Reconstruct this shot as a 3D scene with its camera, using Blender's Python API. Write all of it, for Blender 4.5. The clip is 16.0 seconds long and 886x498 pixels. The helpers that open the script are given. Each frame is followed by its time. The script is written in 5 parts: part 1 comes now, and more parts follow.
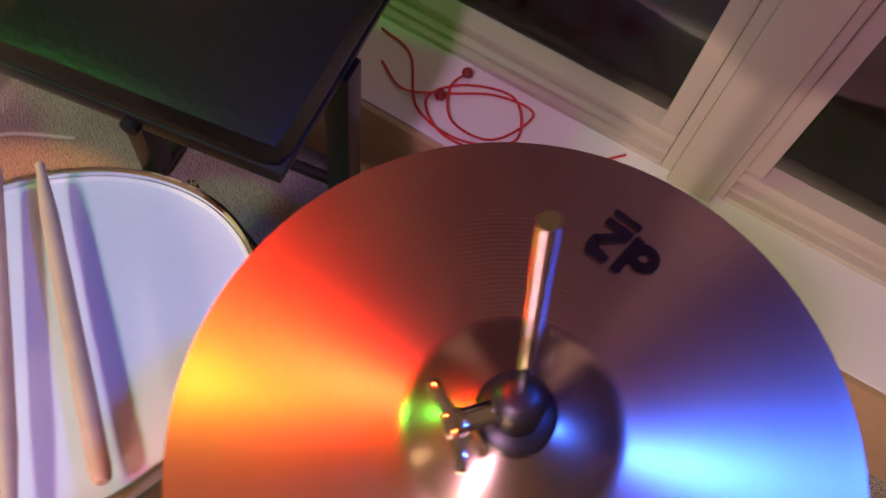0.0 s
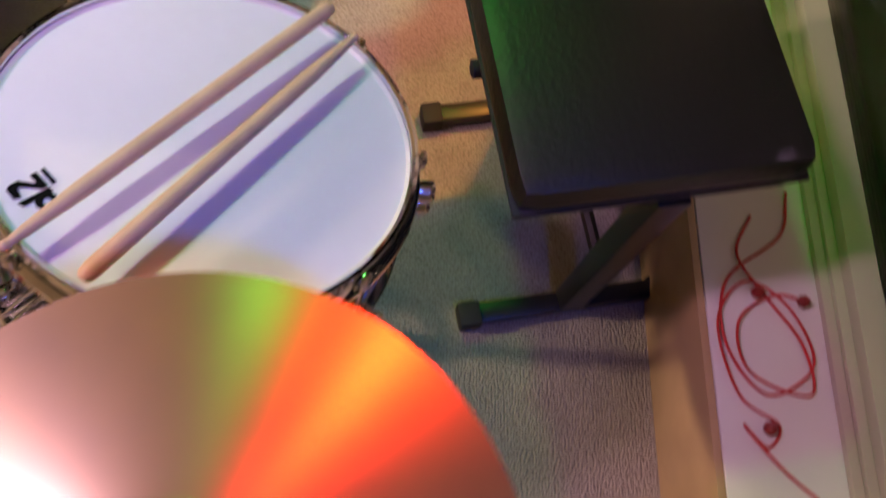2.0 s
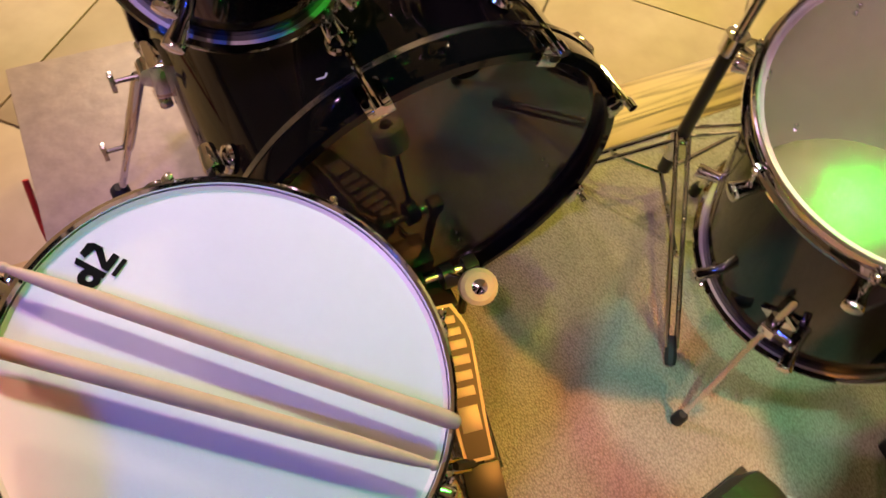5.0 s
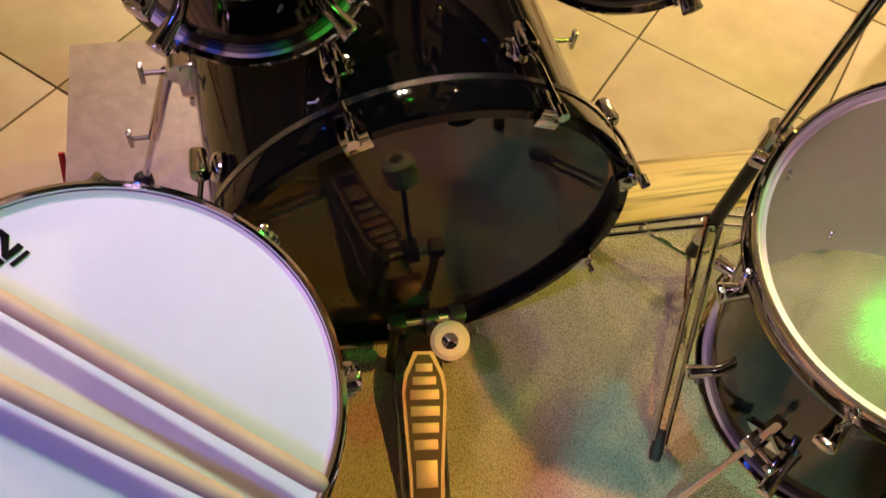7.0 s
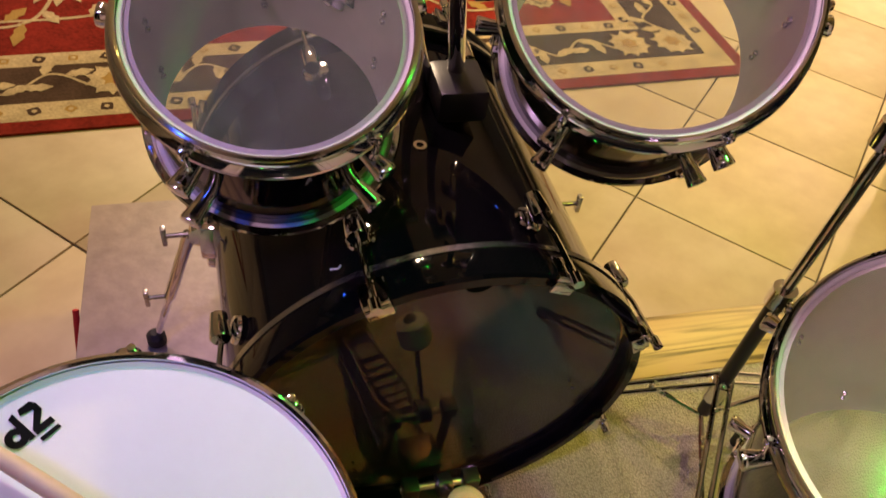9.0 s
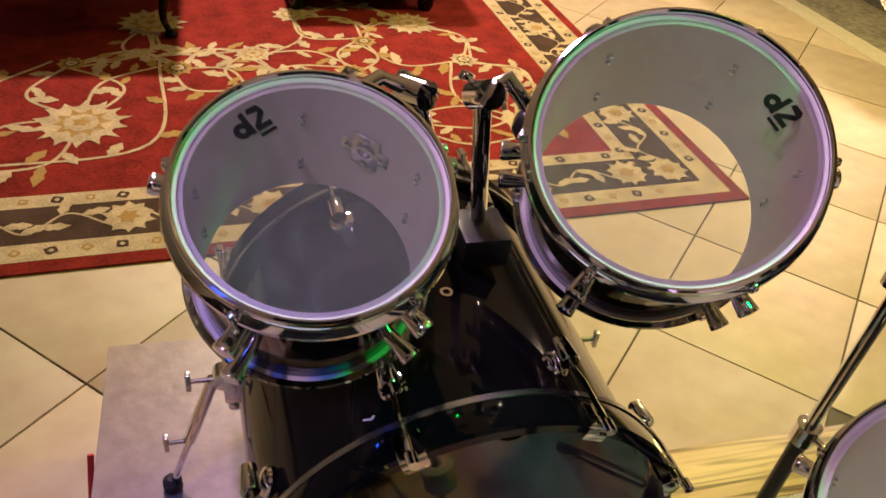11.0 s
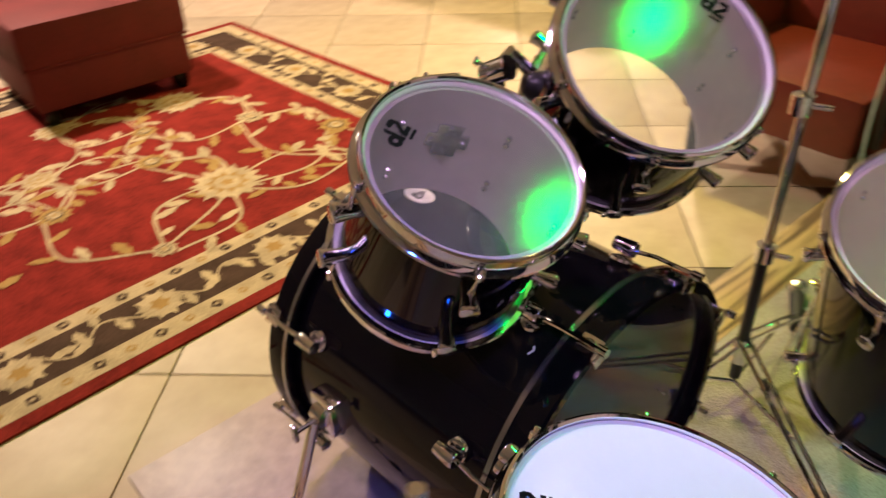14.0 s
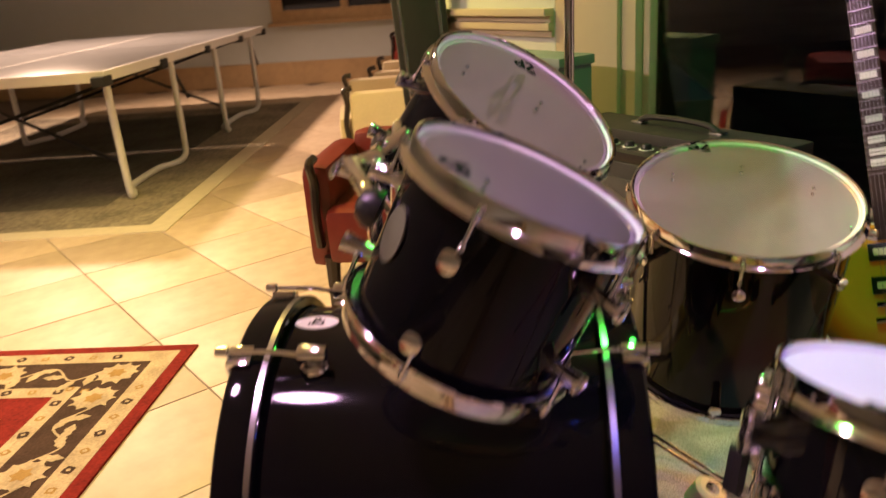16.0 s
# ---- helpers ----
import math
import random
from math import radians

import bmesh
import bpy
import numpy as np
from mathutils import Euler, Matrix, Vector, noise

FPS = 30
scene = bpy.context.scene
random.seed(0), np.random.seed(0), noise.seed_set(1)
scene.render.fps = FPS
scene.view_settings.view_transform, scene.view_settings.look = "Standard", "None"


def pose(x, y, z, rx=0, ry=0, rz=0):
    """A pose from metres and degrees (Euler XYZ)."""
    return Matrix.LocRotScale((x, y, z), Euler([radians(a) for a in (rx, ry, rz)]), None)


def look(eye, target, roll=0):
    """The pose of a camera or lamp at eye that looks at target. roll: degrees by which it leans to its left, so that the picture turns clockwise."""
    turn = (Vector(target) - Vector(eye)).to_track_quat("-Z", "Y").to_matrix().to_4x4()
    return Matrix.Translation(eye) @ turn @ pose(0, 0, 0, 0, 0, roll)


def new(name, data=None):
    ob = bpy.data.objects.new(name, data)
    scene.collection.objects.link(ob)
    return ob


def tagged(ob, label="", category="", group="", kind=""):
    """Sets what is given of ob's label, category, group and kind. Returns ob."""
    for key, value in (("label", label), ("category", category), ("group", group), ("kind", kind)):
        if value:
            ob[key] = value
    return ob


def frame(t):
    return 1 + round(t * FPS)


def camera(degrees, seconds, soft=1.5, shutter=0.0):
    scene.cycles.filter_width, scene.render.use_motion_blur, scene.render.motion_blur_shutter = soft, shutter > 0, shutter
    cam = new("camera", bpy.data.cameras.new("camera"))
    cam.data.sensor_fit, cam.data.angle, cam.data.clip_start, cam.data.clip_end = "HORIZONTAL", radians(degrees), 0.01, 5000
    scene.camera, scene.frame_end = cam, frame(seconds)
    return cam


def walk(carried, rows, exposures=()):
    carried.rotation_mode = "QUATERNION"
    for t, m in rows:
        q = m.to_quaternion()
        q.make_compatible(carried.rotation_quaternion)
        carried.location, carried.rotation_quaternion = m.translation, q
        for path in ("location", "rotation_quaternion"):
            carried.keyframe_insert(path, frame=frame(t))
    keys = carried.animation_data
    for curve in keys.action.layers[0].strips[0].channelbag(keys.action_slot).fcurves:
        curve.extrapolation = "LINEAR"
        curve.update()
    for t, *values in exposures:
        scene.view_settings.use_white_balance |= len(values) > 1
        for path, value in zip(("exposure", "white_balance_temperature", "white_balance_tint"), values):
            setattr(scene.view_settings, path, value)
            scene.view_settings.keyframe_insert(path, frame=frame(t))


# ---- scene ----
cam = camera(59.2, 16.0, shutter=0.5)
PATH = [
    (0, (-0.694, -0.238, 1.459), (-0.362, -1.121, -0.304), 12.2),
    (0.5, (-0.744, -0.309, 1.453), (-0.352, -1.03, -0.371), 12.4),
    (1, (-0.793, -0.373, 1.452), (-0.2, -0.861, -0.395), 9.5),
    (1.5, (-0.745, -0.394, 1.451), (-0.114, -0.738, -0.415), 18.3),
    (2, (-0.66, -0.43, 1.469), (-0.004, -0.615, -0.411), 16.8),
    (2.5, (-0.573, -0.538, 1.428), (0.273, -0.523, -0.384), 9.0),
    (3, (-0.571, -0.56, 1.424), (0.431, -0.352, -0.295), 8.2),
    (3.5, (-0.518, -0.521, 1.412), (0.455, -0.119, -0.289), 9.2),
    (4, (-0.466, -0.509, 1.412), (0.414, 0.081, -0.285), 10.8),
    (4.5, (-0.407, -0.527, 1.44), (0.312, 0.226, -0.267), 10.9),
    (4.7, (-0.389, -0.534, 1.446), (0.269, 0.276, -0.26), 10.7),
    (6.8, (-0.227, -0.543, 1.433), (0.183, 0.432, -0.264), 11.8),
    (7, (-0.227, -0.544, 1.438), (0.184, 0.457, -0.245), 11.5),
    (7.5, (-0.235, -0.547, 1.447), (0.188, 0.514, -0.195), 11.3),
    (8, (-0.242, -0.541, 1.455), (0.195, 0.591, -0.134), 10.8),
    (8.5, (-0.247, -0.537, 1.461), (0.206, 0.684, -0.058), 10.1),
    (9, (-0.253, -0.531, 1.461), (0.208, 0.761, 0.005), 9.4),
    (9.5, (-0.256, -0.531, 1.465), (0.217, 0.836, 0.084), 8.9),
    (10, (-0.26, -0.527, 1.472), (0.229, 0.892, 0.15), 8.7),
    (10.2, (-0.261, -0.524, 1.473), (0.233, 0.913, 0.173), 8.5),
    (12.3, (-0.356, -0.502, 1.548), (0.072, 1.028, 0.333), 3.7),
    (12.5, (-0.356, -0.502, 1.531), (0.06, 1.026, 0.31), 2.5),
    (13, (-0.399, -0.51, 1.512), (0.115, 0.985, 0.287), 1.7),
    (13.5, (-0.584, -0.518, 1.506), (0.179, 0.893, 0.311), 0.4),
    (14, (-0.778, -0.471, 1.498), (0.297, 0.783, 0.37), -2.0),
    (14.5, (-0.828, -0.378, 1.476), (0.621, 0.539, 0.447), -1.7),
    (15, (-0.862, -0.229, 1.45), (0.763, 0.436, 0.491), -3.1),
    (15.5, (-0.902, -0.066, 1.457), (0.846, 0.396, 0.602), -3.9),
    (16, (-1.053, 0.089, 1.289), (0.81, 0.372, 0.619), -4.3),
]
walk(cam, [(t, look(eye, target, roll)) for t, eye, target, roll in PATH],
     exposures=[(0, -0.3, 5900, 26), (2, -0.3, 6200, 16), (3, 0.12, 6400, 11), (3.5, 0.05, 6500, 8), (7, -0.2, 6500, 8), (8.5, -0.3, 6500, 8), (10.2, -0.2, 6200, 8), (12.4, -0.05, 4600, 5), (13.5, -0.05, 4800, 9), (14.5, 0.0, 6100, 9), (16, 0.12, 6100, 20)])

# world and light
world = bpy.data.worlds.new("world")
world.use_nodes = True
bg = world.node_tree.nodes["Background"]
bg.inputs[0].default_value = (0.01, 0.012, 0.02, 1)
bg.inputs[1].default_value = 0.3
scene.world = world


def lamp(name, kind, place, target, watts, colour, size=0.05, cone=40, blend=0.3):
    d = bpy.data.lights.new(name, kind)
    d.energy, d.color = watts, colour
    if kind == "AREA":
        d.size = size
    else:
        d.shadow_soft_size = size
    if kind == "SPOT":
        d.spot_size, d.spot_blend = radians(cone), blend
    ob = new(name, d)
    ob.matrix_world = look(place, target)
    return ob


# warm ceiling lamps of the room
lamp("room_lamp", "SPOT", (-0.2, 4.0, 2.93), (-0.3, 2.9, 0), 700, (1.0, 0.72, 0.48), 0.12, 128, 0.6)
lamp("room_lamp", "SPOT", (5.6, 4.6, 2.93), (5.2, 3.6, 0), 930, (1.0, 0.66, 0.4), 0.12, 132, 0.6)
# added yellow spot standing in for coloured spill on the nearby tiles
lamp("room_lamp", "SPOT", (2.3, 1.9, 2.93), (2.0, 1.5, 0), 300, (1.0, 0.74, 0.14), 0.12, 105, 0.7)
# coloured party lamps over the kit
lamp("party_lamp_green", "SPOT", (0.556, -0.127, 1.93), (0.05, -0.2, 0.5), 25, (0.04, 1.0, 0.05), 0.05, 98, 0.6)
# extra green spot, added to tint the bay jamb, ledge and box
lamp("party_lamp_green", "SPOT", (0.85, -0.4, 2.3), (1.7, 0.0, 0.9), 22, (0.05, 1.0, 0.12), 0.05, 96, 0.6)
lamp("party_lamp_red", "SPOT", (0.16, -0.4, 2.4), (-0.76, -0.34, 1.1), 80, (1.0, 0.03, 0.0), 0.05, 25, 0.4)
lamp("party_lamp_blue", "SPOT", (-1.12, -0.75, 2.4), (-0.66, -0.34, 1.0), 52, (0.03, 0.12, 1.0), 0.05, 44, 0.8)
# added pink fill, set back so the hi-hat does not mirror it
lamp("fill_pink", "SPOT", (-0.35, 0.9, 2.75), (-0.3, -0.75, 0.5), 125, (1.0, 0.55, 0.82), 0.12, 74, 0.7)
lamp("party_lamp_lilac", "SPOT", (-0.85, -0.75, 2.5), (0.02, 0.08, 1.0), 56, (1.0, 0.56, 0.92), 0.05, 36, 0.6)
# three narrow spots added only to lay coloured patches on the carpet
lamp("patch_spot_lime", "SPOT", (0.9, 0.7, 2.5), (0.36, 0.0, 0.25), 85, (0.75, 0.85, 0.03), 0.03, 26, 0.3)
lamp("patch_spot_orange", "SPOT", (0.75, -0.95, 2.4), (0.08, -0.32, 0.25), 210, (1.0, 0.36, 0.06), 0.03, 17, 0.15)
lamp("patch_spot_teal", "SPOT", (0.0, -0.6, 2.4), (0.38, -0.33, 0.25), 100, (0.35, 1.0, 0.7), 0.03, 12, 0.15)

# ---- materials


def mat(name, colour, rough=0.5, metal=0.0, grain=0.0, scale=40.0, bump=0.0, second=None, coat=0.0, spec=0.5, detail=6.0):
    m = bpy.data.materials.new(name)
    m.use_nodes = True
    nt = m.node_tree
    b = nt.nodes["Principled BSDF"]
    b.inputs["Base Color"].default_value = (*colour, 1)
    b.inputs["Roughness"].default_value = rough
    b.inputs["Metallic"].default_value = metal
    b.inputs["Coat Weight"].default_value = coat
    b.inputs["Specular IOR Level"].default_value = spec
    if grain or bump:
        tc = nt.nodes.new("ShaderNodeTexCoord")
        n1 = nt.nodes.new("ShaderNodeTexNoise")
        n1.inputs["Scale"].default_value = scale
        n1.inputs["Detail"].default_value = detail
        n2 = nt.nodes.new("ShaderNodeTexNoise")
        n2.inputs["Scale"].default_value = scale / 9
        nt.links.new(tc.outputs["Object"], n1.inputs["Vector"])
        nt.links.new(tc.outputs["Object"], n2.inputs["Vector"])
        if grain:
            add = nt.nodes.new("ShaderNodeMath")
            add.operation = "ADD"
            nt.links.new(n1.outputs["Fac"], add.inputs[0])
            nt.links.new(n2.outputs["Fac"], add.inputs[1])
            half = nt.nodes.new("ShaderNodeMath")
            half.operation = "MULTIPLY"
            half.inputs[1].default_value = 0.5
            nt.links.new(add.outputs[0], half.inputs[0])
            ramp = nt.nodes.new("ShaderNodeValToRGB")
            other = second or tuple(c * (1 - grain) for c in colour)
            ramp.color_ramp.elements[0].position, ramp.color_ramp.elements[1].position = 0.36, 0.62
            ramp.color_ramp.elements[0].color, ramp.color_ramp.elements[1].color = (*other, 1), (*colour, 1)
            nt.links.new(half.outputs[0], ramp.inputs[0])
            nt.links.new(ramp.outputs[0], b.inputs["Base Color"])
        if bump:
            bp = nt.nodes.new("ShaderNodeBump")
            bp.inputs["Strength"].default_value = bump
            bp.inputs["Distance"].default_value = 0.003
            nt.links.new(n1.outputs["Fac"], bp.inputs["Height"])
            nt.links.new(bp.outputs[0], b.inputs["Normal"])
    return m


def film(name, tint, haze, gloss_rough=0.08, ior=1.5, scuff=0.0):
    """A clear plastic drum head: see-through with a thin gloss and a faint milky haze."""
    m = bpy.data.materials.new(name)
    m.use_nodes = True
    nt = m.node_tree
    nt.nodes.remove(nt.nodes["Principled BSDF"])
    out = nt.nodes["Material Output"]
    tr, gl, df = (nt.nodes.new("ShaderNodeBsdf" + k) for k in ("Transparent", "Glossy", "Diffuse"))
    tr.inputs[0].default_value = (*tint, 1)
    gl.inputs["Roughness"].default_value = gloss_rough
    df.inputs[0].default_value = (0.75, 0.75, 0.78, 1)
    m1, m2 = nt.nodes.new("ShaderNodeMixShader"), nt.nodes.new("ShaderNodeMixShader")
    fr = nt.nodes.new("ShaderNodeFresnel")
    fr.inputs[0].default_value = ior
    tc, ns, rp = nt.nodes.new("ShaderNodeTexCoord"), nt.nodes.new("ShaderNodeTexNoise"), nt.nodes.new("ShaderNodeMapRange")
    ns.inputs["Scale"].default_value = 55
    rp.inputs["From Min"].default_value, rp.inputs["From Max"].default_value = 0.4, 0.75
    rp.inputs["To Min"].default_value, rp.inputs["To Max"].default_value = haze, haze * 1.7
    nt.links.new(tc.outputs["Object"], ns.inputs["Vector"])
    nt.links.new(ns.outputs["Fac"], rp.inputs["Value"])
    if scuff:
        vo, bp = nt.nodes.new("ShaderNodeTexVoronoi"), nt.nodes.new("ShaderNodeBump")
        vo.inputs["Scale"].default_value = 420
        bp.inputs["Strength"].default_value, bp.inputs["Distance"].default_value = scuff, 0.001
        nt.links.new(tc.outputs["Object"], vo.inputs["Vector"])
        nt.links.new(vo.outputs["Distance"], bp.inputs["Height"])
        nt.links.new(bp.outputs[0], gl.inputs["Normal"])
    nt.links.new(rp.outputs[0], m1.inputs[0])
    nt.links.new(tr.outputs[0], m1.inputs[1])
    nt.links.new(df.outputs[0], m1.inputs[2])
    nt.links.new(fr.outputs[0], m2.inputs[0])
    nt.links.new(m1.outputs[0], m2.inputs[1])
    nt.links.new(gl.outputs[0], m2.inputs[2])
    nt.links.new(m2.outputs[0], out.inputs["Surface"])
    return m


BLACK_WRAP = mat("black_wrap", (0.003, 0.003, 0.0035), 0.06, spec=0.26)
CHROME = mat("chrome", (0.82, 0.82, 0.85), 0.06, 1.0)
STEEL = mat("steel", (0.55, 0.55, 0.57), 0.25, 1.0)
BLACK_METAL = mat("black_metal", (0.012, 0.012, 0.013), 0.35, 0.0)
RUBBER = mat("rubber", (0.015, 0.015, 0.016), 0.7)
WOOD_INSIDE = mat("shell_inside", (0.76, 0.72, 0.68), 0.5, grain=0.08, scale=30)
CLEAR = film("clear_head", (0.93, 0.93, 0.92), 0.055, 0.12, 1.5, 0.06)
SMOKE = film("smoke_head", (0.55, 0.46, 0.5), 0.02, 0.015, 1.85)
COATED = mat("coated_head", (0.82, 0.82, 0.84), 0.55, grain=0.03, scale=60, bump=0.08)
BLACK_INK = mat("black_ink", (0.004, 0.004, 0.005), 0.8, spec=0.1)
BRONZE = mat("cymbal_bronze", (0.56, 0.44, 0.27), 0.27, 1.0, grain=0.16, scale=16, second=(0.42, 0.35, 0.26))
nt = BRONZE.node_tree
tg = nt.nodes.new("ShaderNodeTangent")
tg.direction_type, tg.axis = "RADIAL", "Z"
nt.links.new(tg.outputs[0], nt.nodes["Principled BSDF"].inputs["Tangent"])
nt.nodes["Principled BSDF"].inputs["Anisotropic"].default_value = 0.6
nt.nodes["Principled BSDF"].inputs["Anisotropic Rotation"].default_value = 0.25
wv, bp = nt.nodes.new("ShaderNodeTexWave"), nt.nodes.new("ShaderNodeBump")
wv.wave_type, wv.rings_direction = "RINGS", "Z"
wv.inputs["Scale"].default_value, wv.inputs["Distortion"].default_value = 120, 0.6
bp.inputs["Strength"].default_value, bp.inputs["Distance"].default_value = 0.045, 0.0004
tc = nt.nodes.new("ShaderNodeTexCoord")
nt.links.new(tc.outputs["Object"], wv.inputs["Vector"])
nt.links.new(wv.outputs["Fac"], bp.inputs["Height"])
nt.links.new(bp.outputs[0], nt.nodes["Principled BSDF"].inputs["Normal"])
STICK = mat("stick_wood", (0.72, 0.5, 0.33), 0.5, grain=0.2, scale=50)
VINYL = mat("bench_vinyl", (0.006, 0.006, 0.006), 0.42, bump=0.3, scale=120, spec=0.5)
CARPET = mat("carpet_pile", (0.52, 0.46, 0.38), 0.95, spec=0.1)
nt = CARPET.node_tree
tc, vo, mr, bp, nz, mx = (nt.nodes.new("ShaderNode" + k) for k in ("TexCoord", "TexVoronoi", "ValToRGB", "Bump", "TexNoise", "MixRGB"))
mpp = nt.nodes.new("ShaderNodeMapping")
mpp.inputs["Scale"].default_value = (300, 210, 250)
nt.links.new(tc.outputs["Object"], mpp.inputs[0])
vo.inputs["Scale"].default_value, vo.inputs["Randomness"].default_value = 1.0, 0.8
nt.links.new(mpp.outputs[0], vo.inputs["Vector"])
mr.color_ramp.elements[0].color, mr.color_ramp.elements[1].color = (0.6, 0.54, 0.45, 1), (0.34, 0.3, 0.24, 1)
mr.color_ramp.elements[0].position, mr.color_ramp.elements[1].position = 0.1, 0.8
nt.links.new(vo.outputs["Distance"], mr.inputs[0])
nz.inputs["Scale"].default_value = 14
nt.links.new(tc.outputs["Object"], nz.inputs["Vector"])
mx.blend_type = "MULTIPLY"
mx.inputs[0].default_value = 0.35
nt.links.new(mr.outputs[0], mx.inputs[1])
nt.links.new(nz.outputs["Fac"], mx.inputs[2])
nt.links.new(mx.outputs[0], nt.nodes["Principled BSDF"].inputs["Base Color"])
bp.invert = True
bp.inputs["Strength"].default_value, bp.inputs["Distance"].default_value = 0.9, 0.004
nt.links.new(vo.outputs["Distance"], bp.inputs["Height"])
nt.links.new(bp.outputs[0], nt.nodes["Principled BSDF"].inputs["Normal"])
TILE = mat("floor_tile", (0.62, 0.5, 0.36), 0.52, grain=0.22, scale=11, bump=0.05, second=(0.5, 0.38, 0.26))
nt = TILE.node_tree
bs, oi, mr, mx = nt.nodes["Principled BSDF"], nt.nodes.new("ShaderNodeObjectInfo"), nt.nodes.new("ShaderNodeMapRange"), nt.nodes.new("ShaderNodeHueSaturation")
mr.inputs["To Min"].default_value, mr.inputs["To Max"].default_value = 0.84, 1.1
src = bs.inputs["Base Color"].links[0].from_socket
nt.links.new(oi.outputs["Random"], mr.inputs["Value"])
nt.links.new(mr.outputs[0], mx.inputs["Value"])
nt.links.new(src, mx.inputs["Color"])
nt.links.new(mx.outputs[0], bs.inputs["Base Color"])
GROUT = mat("grout", (0.14, 0.11, 0.09), 0.9)
SLATE = mat("slab_tile", (0.46, 0.37, 0.31), 0.45, grain=0.3, scale=30, bump=0.5)
OAK = mat("oak", (0.42, 0.27, 0.11), 0.4, grain=0.4, scale=20)
nt = OAK.node_tree
tc, mp, nz, rp = (nt.nodes.new("ShaderNode" + k) for k in ("TexCoord", "Mapping", "TexNoise", "ValToRGB"))
mp.inputs["Scale"].default_value = (2.2, 42, 42)
nz.inputs["Scale"].default_value, nz.inputs["Detail"].default_value, nz.inputs["Distortion"].default_value = 1.0, 5.0, 0.8
rp.color_ramp.elements[0].position, rp.color_ramp.elements[1].position = 0.4, 0.56
rp.color_ramp.elements[0].color, rp.color_ramp.elements[1].color = (0.1, 0.06, 0.022, 1), (0.44, 0.3, 0.13, 1)
nt.links.new(tc.outputs["Object"], mp.inputs[0])
nt.links.new(mp.outputs[0], nz.inputs["Vector"])
nt.links.new(nz.outputs["Fac"], rp.inputs[0])
nt.links.new(rp.outputs[0], nt.nodes["Principled BSDF"].inputs["Base Color"])
PAINT = mat("cream_paint", (0.52, 0.46, 0.37), 0.45, grain=0.05, scale=12)
SILL_PAINT = mat("white_paint", (0.8, 0.78, 0.76), 0.45, grain=0.04, scale=12)
WALL = mat("wall_paint", (0.55, 0.6, 0.62), 0.7, grain=0.04, scale=8)
NIGHT = mat("night_glass", (0.015, 0.013, 0.012), 0.04)
RUG_RED = mat("rug_red", (0.26, 0.026, 0.018), 0.95, grain=0.5, scale=90, bump=0.6, spec=0.1)
RUG_CREAM = mat("rug_cream", (0.58, 0.45, 0.27), 0.95, grain=0.4, scale=110, bump=0.6, spec=0.1)
RUG_DARK = mat("rug_dark", (0.085, 0.05, 0.035), 0.95, grain=0.45, scale=110, bump=0.6, spec=0.1)

# ---- mesh helpers


def up(n):
    """A turn whose z axis is n."""
    return Vector(n).to_track_quat("Z", "Y").to_matrix().to_4x4()


def mesh(name, bm, material, smooth=True):
    me = bpy.data.meshes.new(name)
    bm.normal_update()
    bm.to_mesh(me)
    bm.free()
    for m in (material if isinstance(material, (list, tuple)) else [material]):
        me.materials.append(m)
    if smooth:
        me.shade_smooth()
        me.set_sharp_from_angle(angle=radians(38))
    return me


def part(name, bm, material, parent, label="", smooth=True):
    ob = new(name, mesh(name, bm, material, smooth))
    ob.parent = parent
    if label:
        ob["label"] = label
    return ob


def thing(name, label, category, m=None, group="", kind=""):
    ob = new(name)
    ob.empty_display_size = 0.1
    if m is not None:
        ob.matrix_world = m
    return tagged(ob, label, category, group, kind)


def solid(name, bm, material, label, category="", kind="", group="", smooth=True):
    return tagged(new(name, mesh(name, bm, material, smooth)), label, category, group, kind)


def lathe(profile, n=48, bm=None, closed=False, m=None):
    """Turns (radius, height) pairs about z."""
    bm = bm or bmesh.new()
    rings = []
    for r, z in profile:
        ring = []
        for i in range(n):
            a = 2 * math.pi * i / n
            v = Vector((r * math.cos(a), r * math.sin(a), z))
            ring.append(bm.verts.new(m @ v if m else v))
        rings.append(ring)
    pairs = list(zip(rings, rings[1:])) + ([(rings[-1], rings[0])] if closed else [])
    for a, b in pairs:
        for i in range(n):
            j = (i + 1) % n
            bm.faces.new((a[i], a[j], b[j], b[i]))
    if not closed:
        for ring, flip in ((rings[0], True), (rings[-1], False)):
            if (ring[0].co - ring[n // 2].co).length > 1e-5:
                bm.faces.new(ring[::-1] if flip else ring)
    return bm


def box(x0, x1, y0, y1, z0, z1, bevel=0.0, bm=None, m=None):
    own = bmesh.new()
    bmesh.ops.create_cube(own, size=1)
    for v in own.verts:
        v.co = Vector(((x0 + x1) / 2 + v.co.x * (x1 - x0), (y0 + y1) / 2 + v.co.y * (y1 - y0), (z0 + z1) / 2 + v.co.z * (z1 - z0)))
    if bevel:
        bmesh.ops.bevel(own, geom=own.edges[:], offset=bevel, segments=2, affect="EDGES", profile=0.6)
    if m:
        bmesh.ops.transform(own, matrix=m, verts=own.verts[:])
    if bm is None:
        return own
    join(bm, own)
    return bm


def join(bm, other):
    me = bpy.data.meshes.new("tmp")
    other.to_mesh(me)
    other.free()
    bm.from_mesh(me)
    bpy.data.meshes.remove(me)
    return bm


